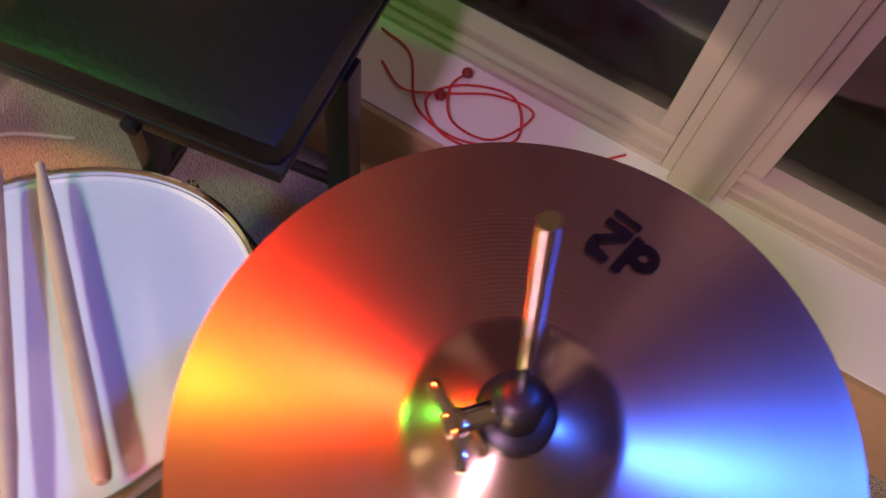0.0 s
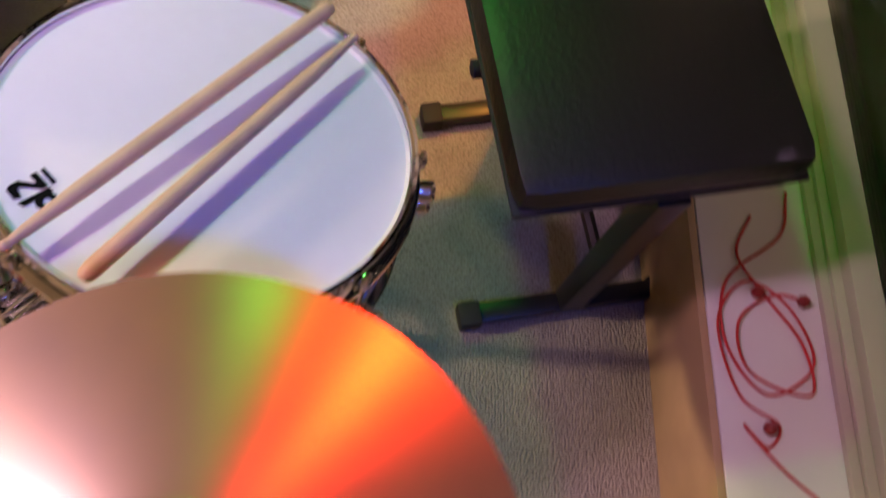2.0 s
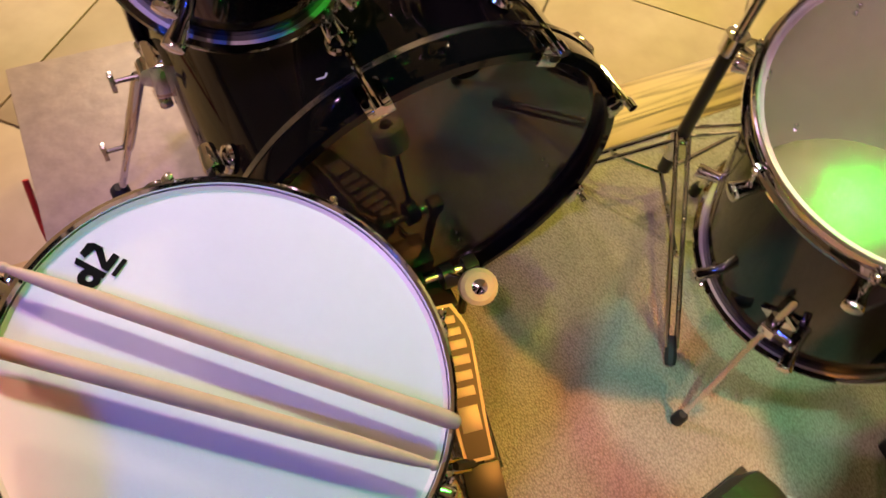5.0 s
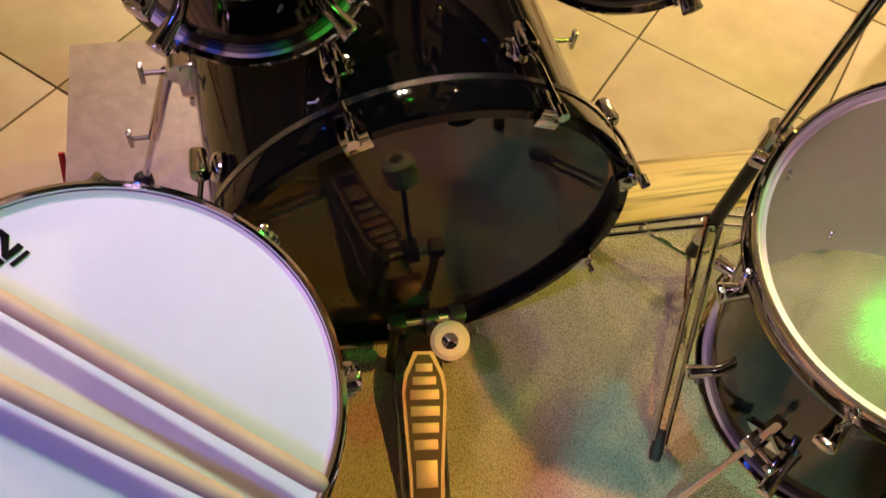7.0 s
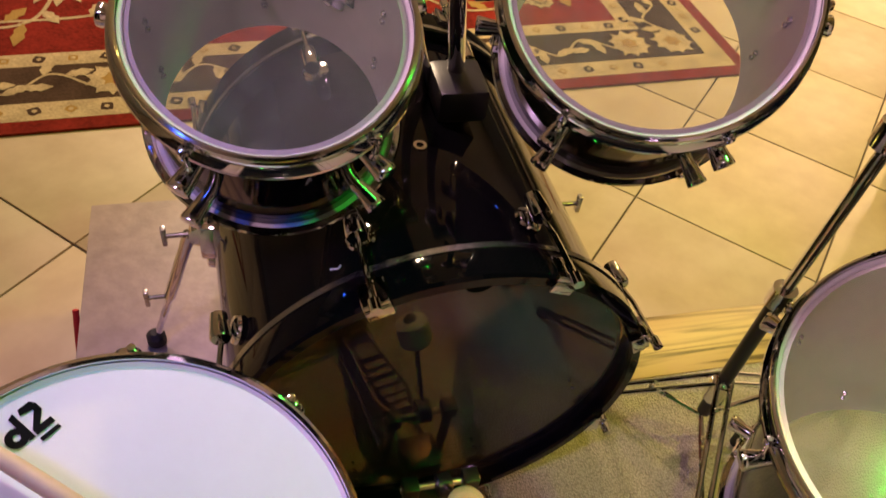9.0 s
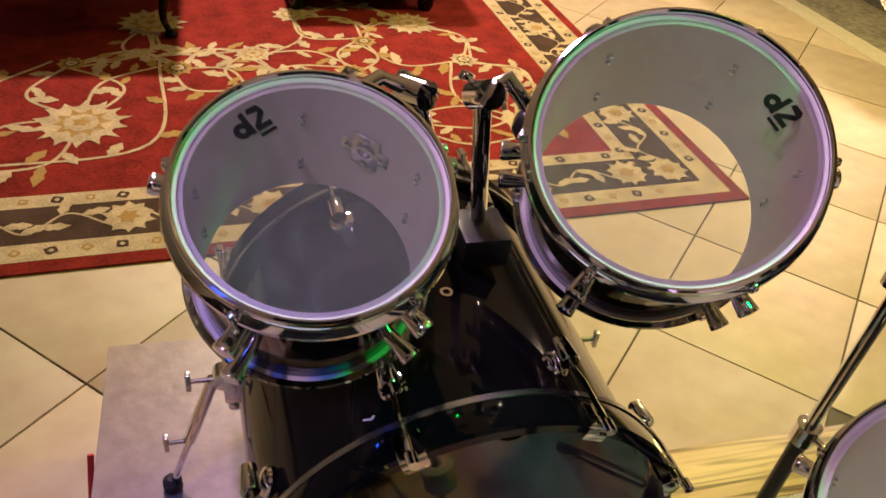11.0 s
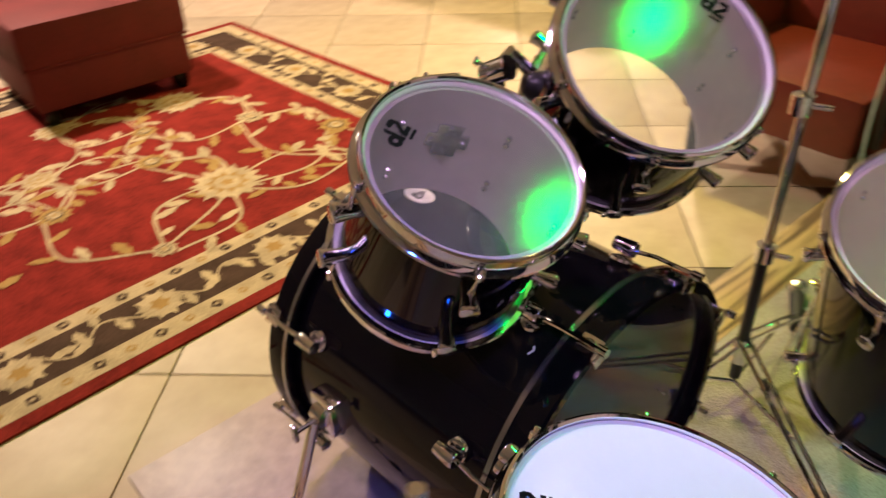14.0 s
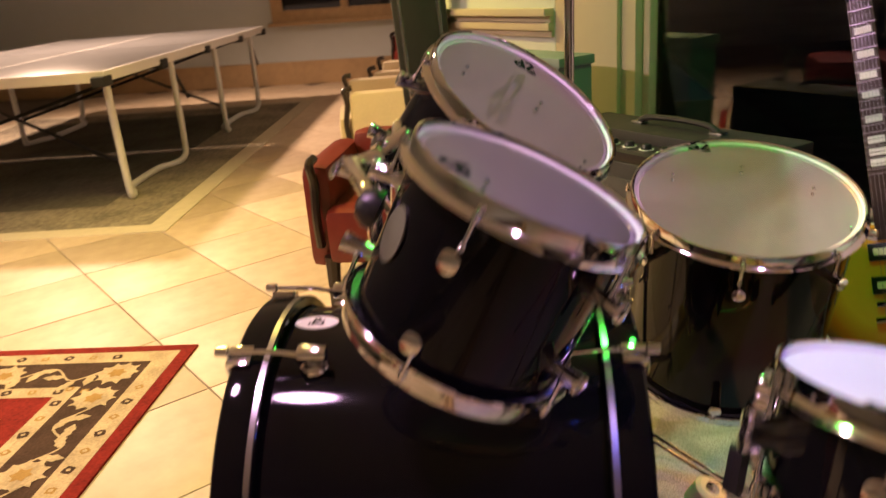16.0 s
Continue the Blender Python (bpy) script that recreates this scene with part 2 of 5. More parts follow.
def tube(points, r, n=10, bm=None, taper=None):
    """A round bar along points."""
    bm = bm or bmesh.new()
    pts = [Vector(p) for p in points]
    rings = []
    side = None
    for i, p in enumerate(pts):
        d = (pts[min(i + 1, len(pts) - 1)] - pts[max(i - 1, 0)]).normalized()
        if side is None:
            side = d.orthogonal().normalized()
        side = (side - d * side.dot(d)).normalized()
        other = d.cross(side)
        rr = taper[i] if taper else r
        rings.append([bm.verts.new(p + rr * (math.cos(2 * math.pi * k / n) * side + math.sin(2 * math.pi * k / n) * other)) for k in range(n)])
    for a, b in zip(rings, rings[1:]):
        for k in range(n):
            bm.faces.new((a[k], a[(k + 1) % n], b[(k + 1) % n], b[k]))
    bm.faces.new(rings[0][::-1])
    bm.faces.new(rings[-1])
    return bm


def smooth_path(points, steps=8):
    """A curve through the points (Catmull-Rom)."""
    p = [Vector(q) for q in points]
    p = [2 * p[0] - p[1]] + p + [2 * p[-1] - p[-2]]
    out = []
    for i in range(1, len(p) - 2):
        for k in range(steps):
            t = k / steps
            a, b, c, d = p[i - 1], p[i], p[i + 1], p[i + 2]
            out.append(0.5 * (2 * b + (c - a) * t + (2 * a - 5 * b + 4 * c - d) * t * t + (3 * b - a - 3 * c + d) * t ** 3))
    return out + [p[-2]]

# ---- structure

STAGE = 0.245
EDGE = 0.31
GLASS = film("window_glass", (0.82, 0.84, 0.84), 0.0, 0.02)
GROUND = mat("night_ground", (0.3, 0.24, 0.19), 0.9, grain=0.5, scale=5, bump=0.4)
TAN = mat("tan_wood", (0.5, 0.34, 0.18), 0.4, grain=0.2, scale=14)
CEIL = mat("ceiling_paint", (0.7, 0.68, 0.64), 0.8, grain=0.04, scale=6)

solid("floor", box(-5, 12, EDGE, 9, -0.1, -0.006), GROUT, "dark grout bed between beige floor tiles", "floor", "structure")
solid("platform_floor", box(-5, 1.2, -1.3, EDGE - 0.14, -0.1, STAGE), CARPET, "looped beige carpet on the raised platform", "carpet", "structure")
solid("platform_floor_end", box(1.2, 5, -1.3, EDGE - 0.14, -0.1, STAGE), CARPET, "looped beige carpet on the raised platform", "carpet", "structure")
solid("platform_trim", box(-5, 5, EDGE - 0.14, EDGE, -0.1, STAGE + 0.002, 0.004), OAK, "worn oak nosing board along the carpeted platform", "trim", "structure")
solid("ground", box(-40, 40, -40, -1.32, 0.1, 0.2), GROUND, "dark brown ground outside the night window", "ground", "structure")
solid("ceiling", box(-5, 12, -3, 9, 3.0, 3.1), CEIL, "plain white ceiling", "ceiling", "structure")
solid("wall_back", box(-5, 12, 9, 9.2, 0, 3.0), WALL, "plain blue grey wall", "wall", "structure")
solid("wall_left", box(-5.2, -5, -1.3, 9, 0, 3.0), WALL, "plain blue grey wall", "wall", "structure")

# window wall of the bay, y = -1.065
YW = -1.065
sill = solid("sill", box(-5, 0.62, YW - 0.1, -0.9, STAGE, 0.455, 0.005), SILL_PAINT, "white painted low sill under the bay window", "sill", "structure")
solid("sill_board", box(-5, 0.62, -0.9, -0.888, STAGE, 0.452, 0.002), TAN, "tan wooden face board below the white sill", "trim", "structure")
solid("wall_window", box(-5, 0.9, YW - 0.16, YW - 0.02, 2.4, 3.0), PAINT, "cream wall over the bay window", "wall", "structure")


def window(x0, x1, name, m, z0=0.455, z1=2.4):
    w = thing(name, "cream wooden window frame with dark night glass", "window", m, kind="structure")
    bm = box(x0, x1, -0.10, 0.0, z0, z0 + 0.012, 0.003)
    box(x0, x1, -0.10, -0.014, z0 + 0.012, z0 + 0.022, 0.003, bm)
    box(x0, x1, -0.10, -0.028, z0 + 0.022, z0 + 0.045, 0.003, bm)
    part("bottom_rail", bm, PAINT, w)
    part("top_rail", box(x0, x1, -0.10, -0.03, z1 - 0.07, z1, 0.004), PAINT, w)
    for a, b in ((x0, x0 + 0.034), (x1 - 0.034, x1)):
        part("stile", box(a, b, -0.10, -0.034, z0 + 0.045, z1 - 0.07, 0.004), PAINT, w)
    part("pane", box(x0 + 0.034, x1 - 0.034, -0.075, -0.069, z0 + 0.045, z1 - 0.07), GLASS, w)
    return w


def post(x0, x1, name, m, z0=0.455, z1=2.4):
    w = thing(name, "moulded cream window post", "trim", m, kind="structure")
    wd = x1 - x0
    bm = box(x0 + wd * 0.0, x1, -0.16, 0.0, z0, z1, 0.004)
    box(x0 + wd * 0.16, x1 - wd * 0.16, 0.0, 0.02, z0, z1, 0.005, bm)
    part("casing", bm, PAINT, w)
    return w


WINM = pose(0, YW, 0)
window(-0.715, 0.18, "window_1", WINM)
post(-0.825, -0.715, "post_1", WINM)
window(-2.4, -0.825, "window_2", WINM)
post(0.18, 0.62, "post_2", WINM)
solid("wall_bay", box(-5, -2.4, YW - 0.16, YW, 0.455, 2.4), PAINT, "cream wall beside the window", "wall", "structure")

# slanting side of the bay: from (0.74, YW) along (0.76, 0.65)
BAYM = Matrix.Translation((0.74, YW, 0)) @ Matrix.Rotation(math.atan2(0.65, 0.76), 4, "Z")
window(-0.02, 1.33, "window_3", BAYM)
post(1.33, 1.74, "post_3", BAYM)
solid("wall_bay_side", box(1.74, 2.85, -0.16, 0, STAGE, 3.0, m=BAYM), WALL, "pale blue grey wall beside the window", "wall", "structure")
for z0, z1, dp in ((1.02, 1.045, 0.014), (1.045, 1.075, 0.03), (1.075, 1.1, 0.02), (1.1, 1.128, 0.05)):
    solid("trim_ledge", box(1.745, 2.85, 0.0, dp, z0, z1, 0.003, m=BAYM), PAINT, "cream moulded ledge along the wall", "trim", "structure")
solid("wall_over_bay", box(-0.1, 1.74, -0.16, -0.02, 2.4, 3.0, m=BAYM), PAINT, "cream wall over the window", "wall", "structure")
solid("sill_side", box(-0.02, 1.74, -0.12, 0.165, STAGE, 0.455, 0.005, m=BAYM), SILL_PAINT, "white painted low sill of the bay", "sill", "structure")
solid("wall_main", box(2.88, 9.3, 0.62, 0.78, 0, 3.0), WALL, "pale blue grey wall", "wall", "structure")

# far wall with its window
solid("wall_far", box(9.2, 9.4, 0.78, 9, 0, 3.0), WALL, "pale blue grey wall across the room", "wall", "structure")
solid("baseboard", box(9.17, 9.2, 0.78, 9, 0, 0.3, 0.004), TAN, "tall tan wooden baseboard", "trim", "structure")
fw = thing("window_4", "tan wooden framed window with dark panes", "window", kind="structure")
for y0, y1, z0, z1 in ((1.75, 3.65, 0.8, 0.95), (1.75, 3.65, 2.2, 2.35), (1.75, 1.9, 0.95, 2.2), (3.5, 3.65, 0.95, 2.2), (2.62, 2.72, 0.95, 2.2)):
    part("window_frame", box(9.12, 9.2, y0, y1, z0, z1, 0.008), TAN, fw)
part("window_sill", box(9.07, 9.2, 1.7, 3.7, 0.76, 0.8, 0.006), TAN, fw)
for y0, y1 in ((1.9, 2.62), (2.72, 3.5)):
    part("pane", box(9.17, 9.19, y0, y1, 0.95, 2.2), NIGHT, fw)


# ---- drums


def disc(r, z, n=72):
    bm = bmesh.new()
    bm.faces.new([bm.verts.new((r * math.cos(2 * math.pi * i / n), r * math.sin(2 * math.pi * i / n), z)) for i in range(n)])
    return bm


def ring_wall(r, z0, z1, n=72, inward=False):
    bm = lathe([(r, z0), (r, z1)], n)
    for f in [f for f in bm.faces if len(f.verts) > 4]:
        bm.faces.remove(f)
    if inward:
        bmesh.ops.reverse_faces(bm, faces=bm.faces[:])
    return bm


def lug_mesh(sign):
    """A bell-shaped chrome lug standing out along x, with its tension rod up to the hoop."""
    flip = Matrix.Diagonal((1, 1, sign, 1))
    turn = pose(0, 0, 0, 0, 90, 0)
    bm = lathe([(0.009, -0.016), (0.009, -0.008), (0.0095, 0.0), (0.0118, 0.016), (0.0124, 0.0195), (0.0118, 0.022), (0.0105, 0.0228), (0.001, 0.0235)], 18, m=turn)
    lathe([(0.0045, 0.004), (0.0045, 0.014), (0.0028, 0.016), (0.0028, 0.04), (0.0055, 0.041), (0.0055, 0.049), (0.0035, 0.05), (0.0035, 0.056), (0.0005, 0.057)], 10, bm, m=flip)
    bmesh.ops.recalc_face_normals(bm, faces=bm.faces[:])
    return mesh("lug", bm, CHROME)


LUGS = {1: lug_mesh(1), -1: lug_mesh(-1)}


def lug_set(parent, n, r, z, sign, phase):
    for i in range(n):
        a = 2 * math.pi * i / n + phase
        ob = new("lug", LUGS[sign])
        ob.parent = parent
        ob.matrix_local = Matrix.Rotation(a, 4, "Z") @ pose(r + 0.015, 0, z)


def hoop_mesh(r, z, s):
    """A triple-flanged steel hoop with outer radius r and its lip at z."""
    prof = [(r - 0.013, -0.004), (r - 0.013, -0.001), (r - 0.0105, 0.001), (r - 0.0075, 0.0), (r - 0.007, -0.004), (r - 0.0075, -0.017), (r - 0.004, -0.0205),
            (r - 0.001, -0.022), (r, -0.025), (r - 0.002, -0.027), (r - 0.009, -0.0265), (r - 0.0105, -0.02)]
    bm = lathe([(a, z + b * s) for a, b in prof], 96, closed=True)
    bmesh.ops.recalc_face_normals(bm, faces=bm.faces[:])
    return bm


def emblem(parent, m, w, ink=None):
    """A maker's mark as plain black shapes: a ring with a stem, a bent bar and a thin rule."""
    bm = bmesh.new()
    s = w / 2.0
    k = 18
    outer = [bm.verts.new((s * (-0.48 + 0.46 * math.cos(a)), s * (0.0 + 0.46 * math.sin(a)), 0)) for a in [2 * math.pi * i / k for i in range(k)]]
    inner = [bm.verts.new((s * (-0.48 + 0.15 * math.cos(a)), s * (0.0 + 0.15 * math.sin(a)), 0)) for a in [2 * math.pi * i / k for i in range(k)]]
    for i in range(k):
        j = (i + 1) % k
        bm.faces.new((outer[i], outer[j], inner[j], inner[i]))

    def quad(*p):
        bm.faces.new([bm.verts.new((s * x, s * y, 0.0001)) for x, y in p])
    quad((-0.22, -0.46), (0.06, -0.46), (0.06, 0.95), (-0.22, 0.85))
    quad((0.14, -0.46), (1.0, -0.46), (1.0, -0.16), (0.14, -0.16))
    quad((0.14, -0.16), (0.5, -0.16), (1.0, 0.35), (0.72, 0.5))
    quad((0.72, 0.3), (1.0, 0.3), (1.0, 0.72), (0.72, 0.6))
    quad((0.2, 0.66), (0.72, 0.55), (1.0, 0.72), (0.85, 0.95), (0.3, 0.95))
    quad((0.1, -0.82), (1.0, -0.82), (1.0, -0.62), (0.1, -0.62))
    ob = part("emblem", bm, BLACK_INK, parent, "black printed maker's mark", smooth=False)
    ob.matrix_local = m
    return ob


def head_mark(t, centre, baseline, z, w):
    """Sets the mark on a head at a place in the room, reading along the baseline."""
    inv = t.matrix_world.inverted()
    p, d = inv @ Vector(centre), inv.to_3x3() @ Vector(baseline)
    return emblem(t, pose(p.x, p.y, z + 0.0012, 0, 0, math.degrees(math.atan2(d.y, d.x))), w)


def rivets(t, rs, depth, lugs, phase):
    """The screw heads of the lugs, seen inside the shell."""
    bm = lathe([(0.0005, 0.004), (0.003, 0.0035), (0.0042, 0.0)], 8, m=pose(0, 0, 0, 0, -90, 0))
    me = mesh("screw", bm, STEEL)
    for i in range(lugs):
        for z in (-0.058, -0.072, -depth + 0.058, -depth + 0.072):
            ob = new("screw", me)
            ob.parent = t
            ob.matrix_local = Matrix.Rotation(2 * math.pi * i / lugs + phase, 4, "Z") @ pose(rs - 0.0065, 0, z)


def tom(name, label, c, n, r, depth, lugs, phase, head=None):
    t = thing(name, label, "drum", Matrix.Translation(c) @ up(n))
    bpy.context.view_layer.update()
    rs = r - 0.017
    bm = lathe([(rs, -0.013), (rs, -depth + 0.013), (rs - 0.006, -depth + 0.011), (rs - 0.006, -0.011)], 96, closed=True)
    bmesh.ops.recalc_face_normals(bm, faces=bm.faces[:])
    for f in bm.faces:
        if f.calc_center_median().xy.length < rs - 0.003:
            f.material_index = 1
    part("shell", bm, (BLACK_WRAP, WOOD_INSIDE), t)
    for s, z in ((1, 0.0), (-1, -depth)):
        part("top_hoop" if s > 0 else "bottom_hoop", hoop_mesh(r, z, s), CHROME, t)
        collar = lathe([(r - 0.0135, z - 0.006 * s), (r - 0.018, z - 0.0095 * s), (r - 0.0175, z - 0.016 * s), (r - 0.0115, z - 0.016 * s)], 96, closed=True)
        bmesh.ops.recalc_face_normals(collar, faces=collar.faces[:])
        part("head_collar", collar, HEAD_RIM, t, "milky head collar")
    part("batter_head", disc(r - 0.0135, -0.0085, 96), head or CLEAR, t, smooth=False)
    part("resonant_head", disc(r - 0.0135, -depth + 0.0085, 96), CLEAR, t, smooth=False)
    lug_set(t, lugs, rs, -0.065 if depth > 0.17 else -0.058, 1, phase)
    lug_set(t, lugs, rs, -depth + (0.065 if depth > 0.17 else 0.058), -1, phase)
    if not head:
        rivets(t, rs, depth, lugs, phase)
    return t


def plate_mesh():
    """A cross-shaped plate with a round hole and four screws, facing the drum's axis."""
    bm = box(-0.003, 0, -0.017, 0.017, -0.03, 0.03, 0.002)
    box(-0.0032, 0, -0.03, 0.03, -0.013, 0.013, 0.002, bm)
    turn = pose(-0.003, 0, 0.004, 0, -90, 0)
    lathe([(0.012, 0.0), (0.012, 0.004), (0.009, 0.004), (0.009, 0.0)], 16, bm, closed=True, m=turn)
    for y, z in ((-0.022, 0), (0.022, 0), (0, -0.022), (0, 0.025)):
        lathe([(0.0045, 0.0), (0.004, 0.004), (0.001, 0.0045)], 8, bm, m=pose(-0.003, y, z, 0, -90, 0))
    bmesh.ops.recalc_face_normals(bm, faces=bm.faces[:])
    return bm


def lug_phase(c, n, world):
    p = (Matrix.Translation(c) @ up(n)).inverted() @ Vector(world)
    return math.atan2(p.y, p.x)


HEAD_RIM = mat("head_collar", (0.75, 0.75, 0.72), 0.35)
C1, N1 = (-0.224, 0.111, 1.071), (-0.02, -0.455, 0.89)
C2, N2 = (0.168, 0.124, 1.096), (-0.266, -0.564, 0.782)
C3, N3 = (0.444, -0.275, 0.852), (-0.276, -0.04, 0.96)
C4, N4 = (-0.358, -0.297, 0.882), (0.212, -0.166, 0.963)
tom1 = tom("rack_tom", "small gloss black rack tom with clear heads and chrome hoops", C1, N1, 0.146, 0.225, 5, lug_phase(C1, N1, (-0.306, 0.004, 1.032)))
tom2 = tom("rack_tom", "larger gloss black rack tom with clear heads and chrome hoops", C2, N2, 0.1715, 0.235, 6, lug_phase(C2, N2, (0.056, 0.053, 0.975)))
tom3 = tom("floor_tom", "deep gloss black floor tom on three chrome legs", C3, N3, 0.221, 0.42, 8, lug_phase(C3, N3, (0.252, -0.229, 0.755)))
snare = tom("snare_drum", "black snare drum with white coated head and chrome hoops", C4, N4, 0.182, 0.135, 8, lug_phase(C4, N4, (-0.349, -0.473, 0.883)), COATED)
head_mark(tom1, (-0.279, 0.184, 1.097), (0.026, 0.014, 0.008), -0.0085, 0.04)
head_mark(tom2, (0.28, 0.132, 1.13), (0.012, -0.026, -0.015), -0.0085, 0.042)
head_mark(tom3, (0.632, -0.217, 0.88), (0.0, -1.0, 0.0), -0.0085, 0.045)
head_mark(snare, (-0.432, -0.185, 0.91), (0.0225, 0.0219, -0.001), -0.0085, 0.036)
# mounting plate inside the small tom
p = tom1.matrix_world.inverted() @ Vector((-0.15, 0.246, 1.027))
bm = plate_mesh()
ob = part("mount_plate", bm, STEEL, tom1, "steel mounting plate inside the shell")
ob.matrix_local = Matrix.Rotation(math.atan2(p.y, p.x), 4, "Z") @ pose(0.1215, 0, -0.102)
# throw-off lever of the snare
lever = box(-0.012, 0.012, -0.01, 0.01, -0.1, -0.035, 0.003)
ob = part("throw_off", lever, STEEL, snare)
ob.matrix_local = Matrix.Rotation(lug_phase(C4, N4, (-0.30, -0.47, 0.85)) + 0.35, 4, "Z") @ pose(0.182, 0, 0)
for t, wp, rs in ((tom1, (-0.3, 0.2, 1.0), 0.129), (tom2, (0.02, 0.2, 1.0), 0.1545)):
    p = t.matrix_world.inverted() @ Vector(wp)
    a = math.atan2(p.y, p.x)
    bm = lathe([(0.022, 0), (0.022, 0.002), (0.001, 0.003)], 24, m=pose(0, 0, 0, 0, 90, 0) @ Matrix.Diagonal((1.5, 1, 1, 1)))
    ob = part("badge", bm, STEEL, t, "oval silver badge")
    ob.matrix_local = Matrix.Rotation(a - 0.5, 4, "Z") @ pose(rs, 0, -0.1)


def bracket(parent, name, a, r, z, leg_up, leg_down):
    """A leg with its diamond-shaped chrome bracket and wing bolt, at the angle a of the drum."""
    m = Matrix.Rotation(a, 4, "Z")
    bm = lathe([(0.028, 0.0), (0.026, 0.004), (0.001, 0.006)], 4, m=m @ pose(r, 0, z, 0, 90, 0))
    box(0.002, 0.03, -0.011, 0.011, -0.014, 0.014, 0.003, bm, m @ pose(r, 0, z))
    bmesh.ops.recalc_face_normals(bm, faces=bm.faces[:])
    br = part(name, bm, CHROME, parent)
    wing = lathe([(0.004, 0), (0.004, 0.02), (0.0005, 0.02)], 8, m=m @ pose(r + 0.016, 0.011, z - 0.004, -90, 0, 0))
    box(-0.013, 0.013, -0.003, 0.003, 0.016, 0.03, 0.002, wing, m @ pose(r + 0.016, 0.011, z - 0.004, -90, 0, 0))
    part("wing_bolt", wing, CHROME, br)
    return m @ Vector((r + 0.016, 0, z))


inv = tom3.matrix_world.inverted()
a0 = lug_phase(C3, N3, (0.245, -0.365, 0.628))
for k in range(3):
    a = a0 + k * 2 * math.pi / 3
    knee = bracket(tom3, "leg_bracket", a, 0.204, -0.28, 0, 0)
    kw = tom3.matrix_world @ knee
    outward = (tom3.matrix_world.to_3x3() @ Vector((math.cos(a), math.sin(a), 0)))
    foot = Vector((kw.x + outward.x * 0.06, kw.y + outward.y * 0.06, STAGE + 0.012))
    top = kw + Vector((-outward.x * 0.0, -outward.y * 0.0, 0.13))
    bm = tube([inv @ top, inv @ kw, inv @ (kw + Vector((outward.x * 0.003, outward.y * 0.003, -0.05))), inv @ foot], 0.0052, 12)
    leg = part("leg", bm, CHROME, tom3)
    part("rubber_foot", lathe([(0.007, 0.02), (0.011, 0.012), (0.011, -0.011), (0.006, -0.012)], 12, m=inv @ Matrix.Translation(foot)), RUBBER, leg)

# bass drum
BM = Matrix.Translation((-0.0297, -0.0097, 0.5367)) @ up((0.0468, -0.999, -0.0209)) @ Matrix.Scale(0.991, 4)
bass = thing("bass_drum", "gloss black bass drum with smoky batter head on the platform edge", "drum", BM)
bpy.context.view_layer.update()
L = 0.5467
bm = lathe([(0.275, -0.035), (0.275, -L + 0.035), (0.268, -L + 0.033), (0.268, -0.033)], 128, closed=True)
bmesh.ops.recalc_face_normals(bm, faces=bm.faces[:])
for f in bm.faces:
    if f.calc_center_median().xy.length < 0.2715:
        f.material_index = 1
part("shell", bm, (BLACK_WRAP, mat("dark_shell_inside", (0.25, 0.2, 0.17), 0.6, grain=0.2, scale=20)), bass)
for z, s, nm in ((0.0, 1, "batter_hoop"), (-L, -1, "front_hoop")):
    bm = lathe([(0.2935, z - 0.004 * s), (0.29, z), (0.277, z), (0.274, z - 0.004 * s), (0.276, z - 0.05 * s), (0.279, z - 0.054 * s), (0.291, z - 0.054 * s), (0.2935, z - 0.05 * s)], 128, closed=True)
    bmesh.ops.recalc_face_normals(bm, faces=bm.faces[:])
    hoop = part(nm, bm, BLACK_WRAP, bass)
    inlay = lathe([(0.2944, z - 0.043 * s), (0.2944, z - 0.051 * s), (0.2925, z - 0.051 * s), (0.2925, z - 0.043 * s)], 128, closed=True)
    bmesh.ops.recalc_face_normals(inlay, faces=inlay.faces[:])
    part("inlay_strip", inlay, STEEL, hoop, "silver strip round the hoop")
part("batter_head", disc(0.276, -0.02, 128), SMOKE, bass, "smoky see-through batter head", smooth=False)
part("front_head", disc(0.276, -L + 0.02, 128), BLACK_WRAP, bass, "black front head", smooth=False)
part("head_patch", disc(0.02, -0.0185, 24), BLACK_INK, bass, "small black half round patch", smooth=False).matrix_local = pose(0.02, 0.262, 0)
rivets(bass, 0.2745, L, 8, math.pi / 8)
# white scuff and air vent on the shell
bm = tube(smooth_path([(-0.006, 0, 0), (-0.002, 0.003, 0), (0.003, 0.001, 0), (0.008, -0.001, 0)], 4), 0.0012, 5)
sc = part("scuff", bm, mat("white_scuff", (0.8, 0.8, 0.8), 0.7), bass, "white paint scuff")
loc = BM.inverted() @ Vector((-0.178, 0.062, 0.797))
d = Vector((loc.x, loc.y, 0)).normalized()
sc.matrix_local = Matrix.Translation((d.x * 0.2755, d.y * 0.2755, loc.z)) @ up(d)
vent = lathe([(0.009, 0), (0.009, 0.002), (0.005, 0.002), (0.005, 0)], 20, closed=True)
bmesh.ops.recalc_face_normals(vent, faces=vent.faces[:])
vt = part("air_vent", vent, CHROME, bass)
d = Vector((0.01, 1, 0)).normalized()
vt.matrix_local = Matrix.Translation((d.x * 0.275, d.y * 0.275, -0.242)) @ up(d)

bdg = lathe([(0.026, 0), (0.026, 0.0015), (0.024, 0.0022), (0.001, 0.0024)], 28, m=Matrix.Diagonal((0.8, 1.25, 1, 1)))
ob = part("badge", bdg, SILL_PAINT, bass, "white oval badge with a dark mark")
ob.matrix_local = Matrix.Translation((0.0, 0.2745, -0.455)) @ up((0, 1, 0))
emblem(ob, pose(0, 0, 0.003), 0.026)


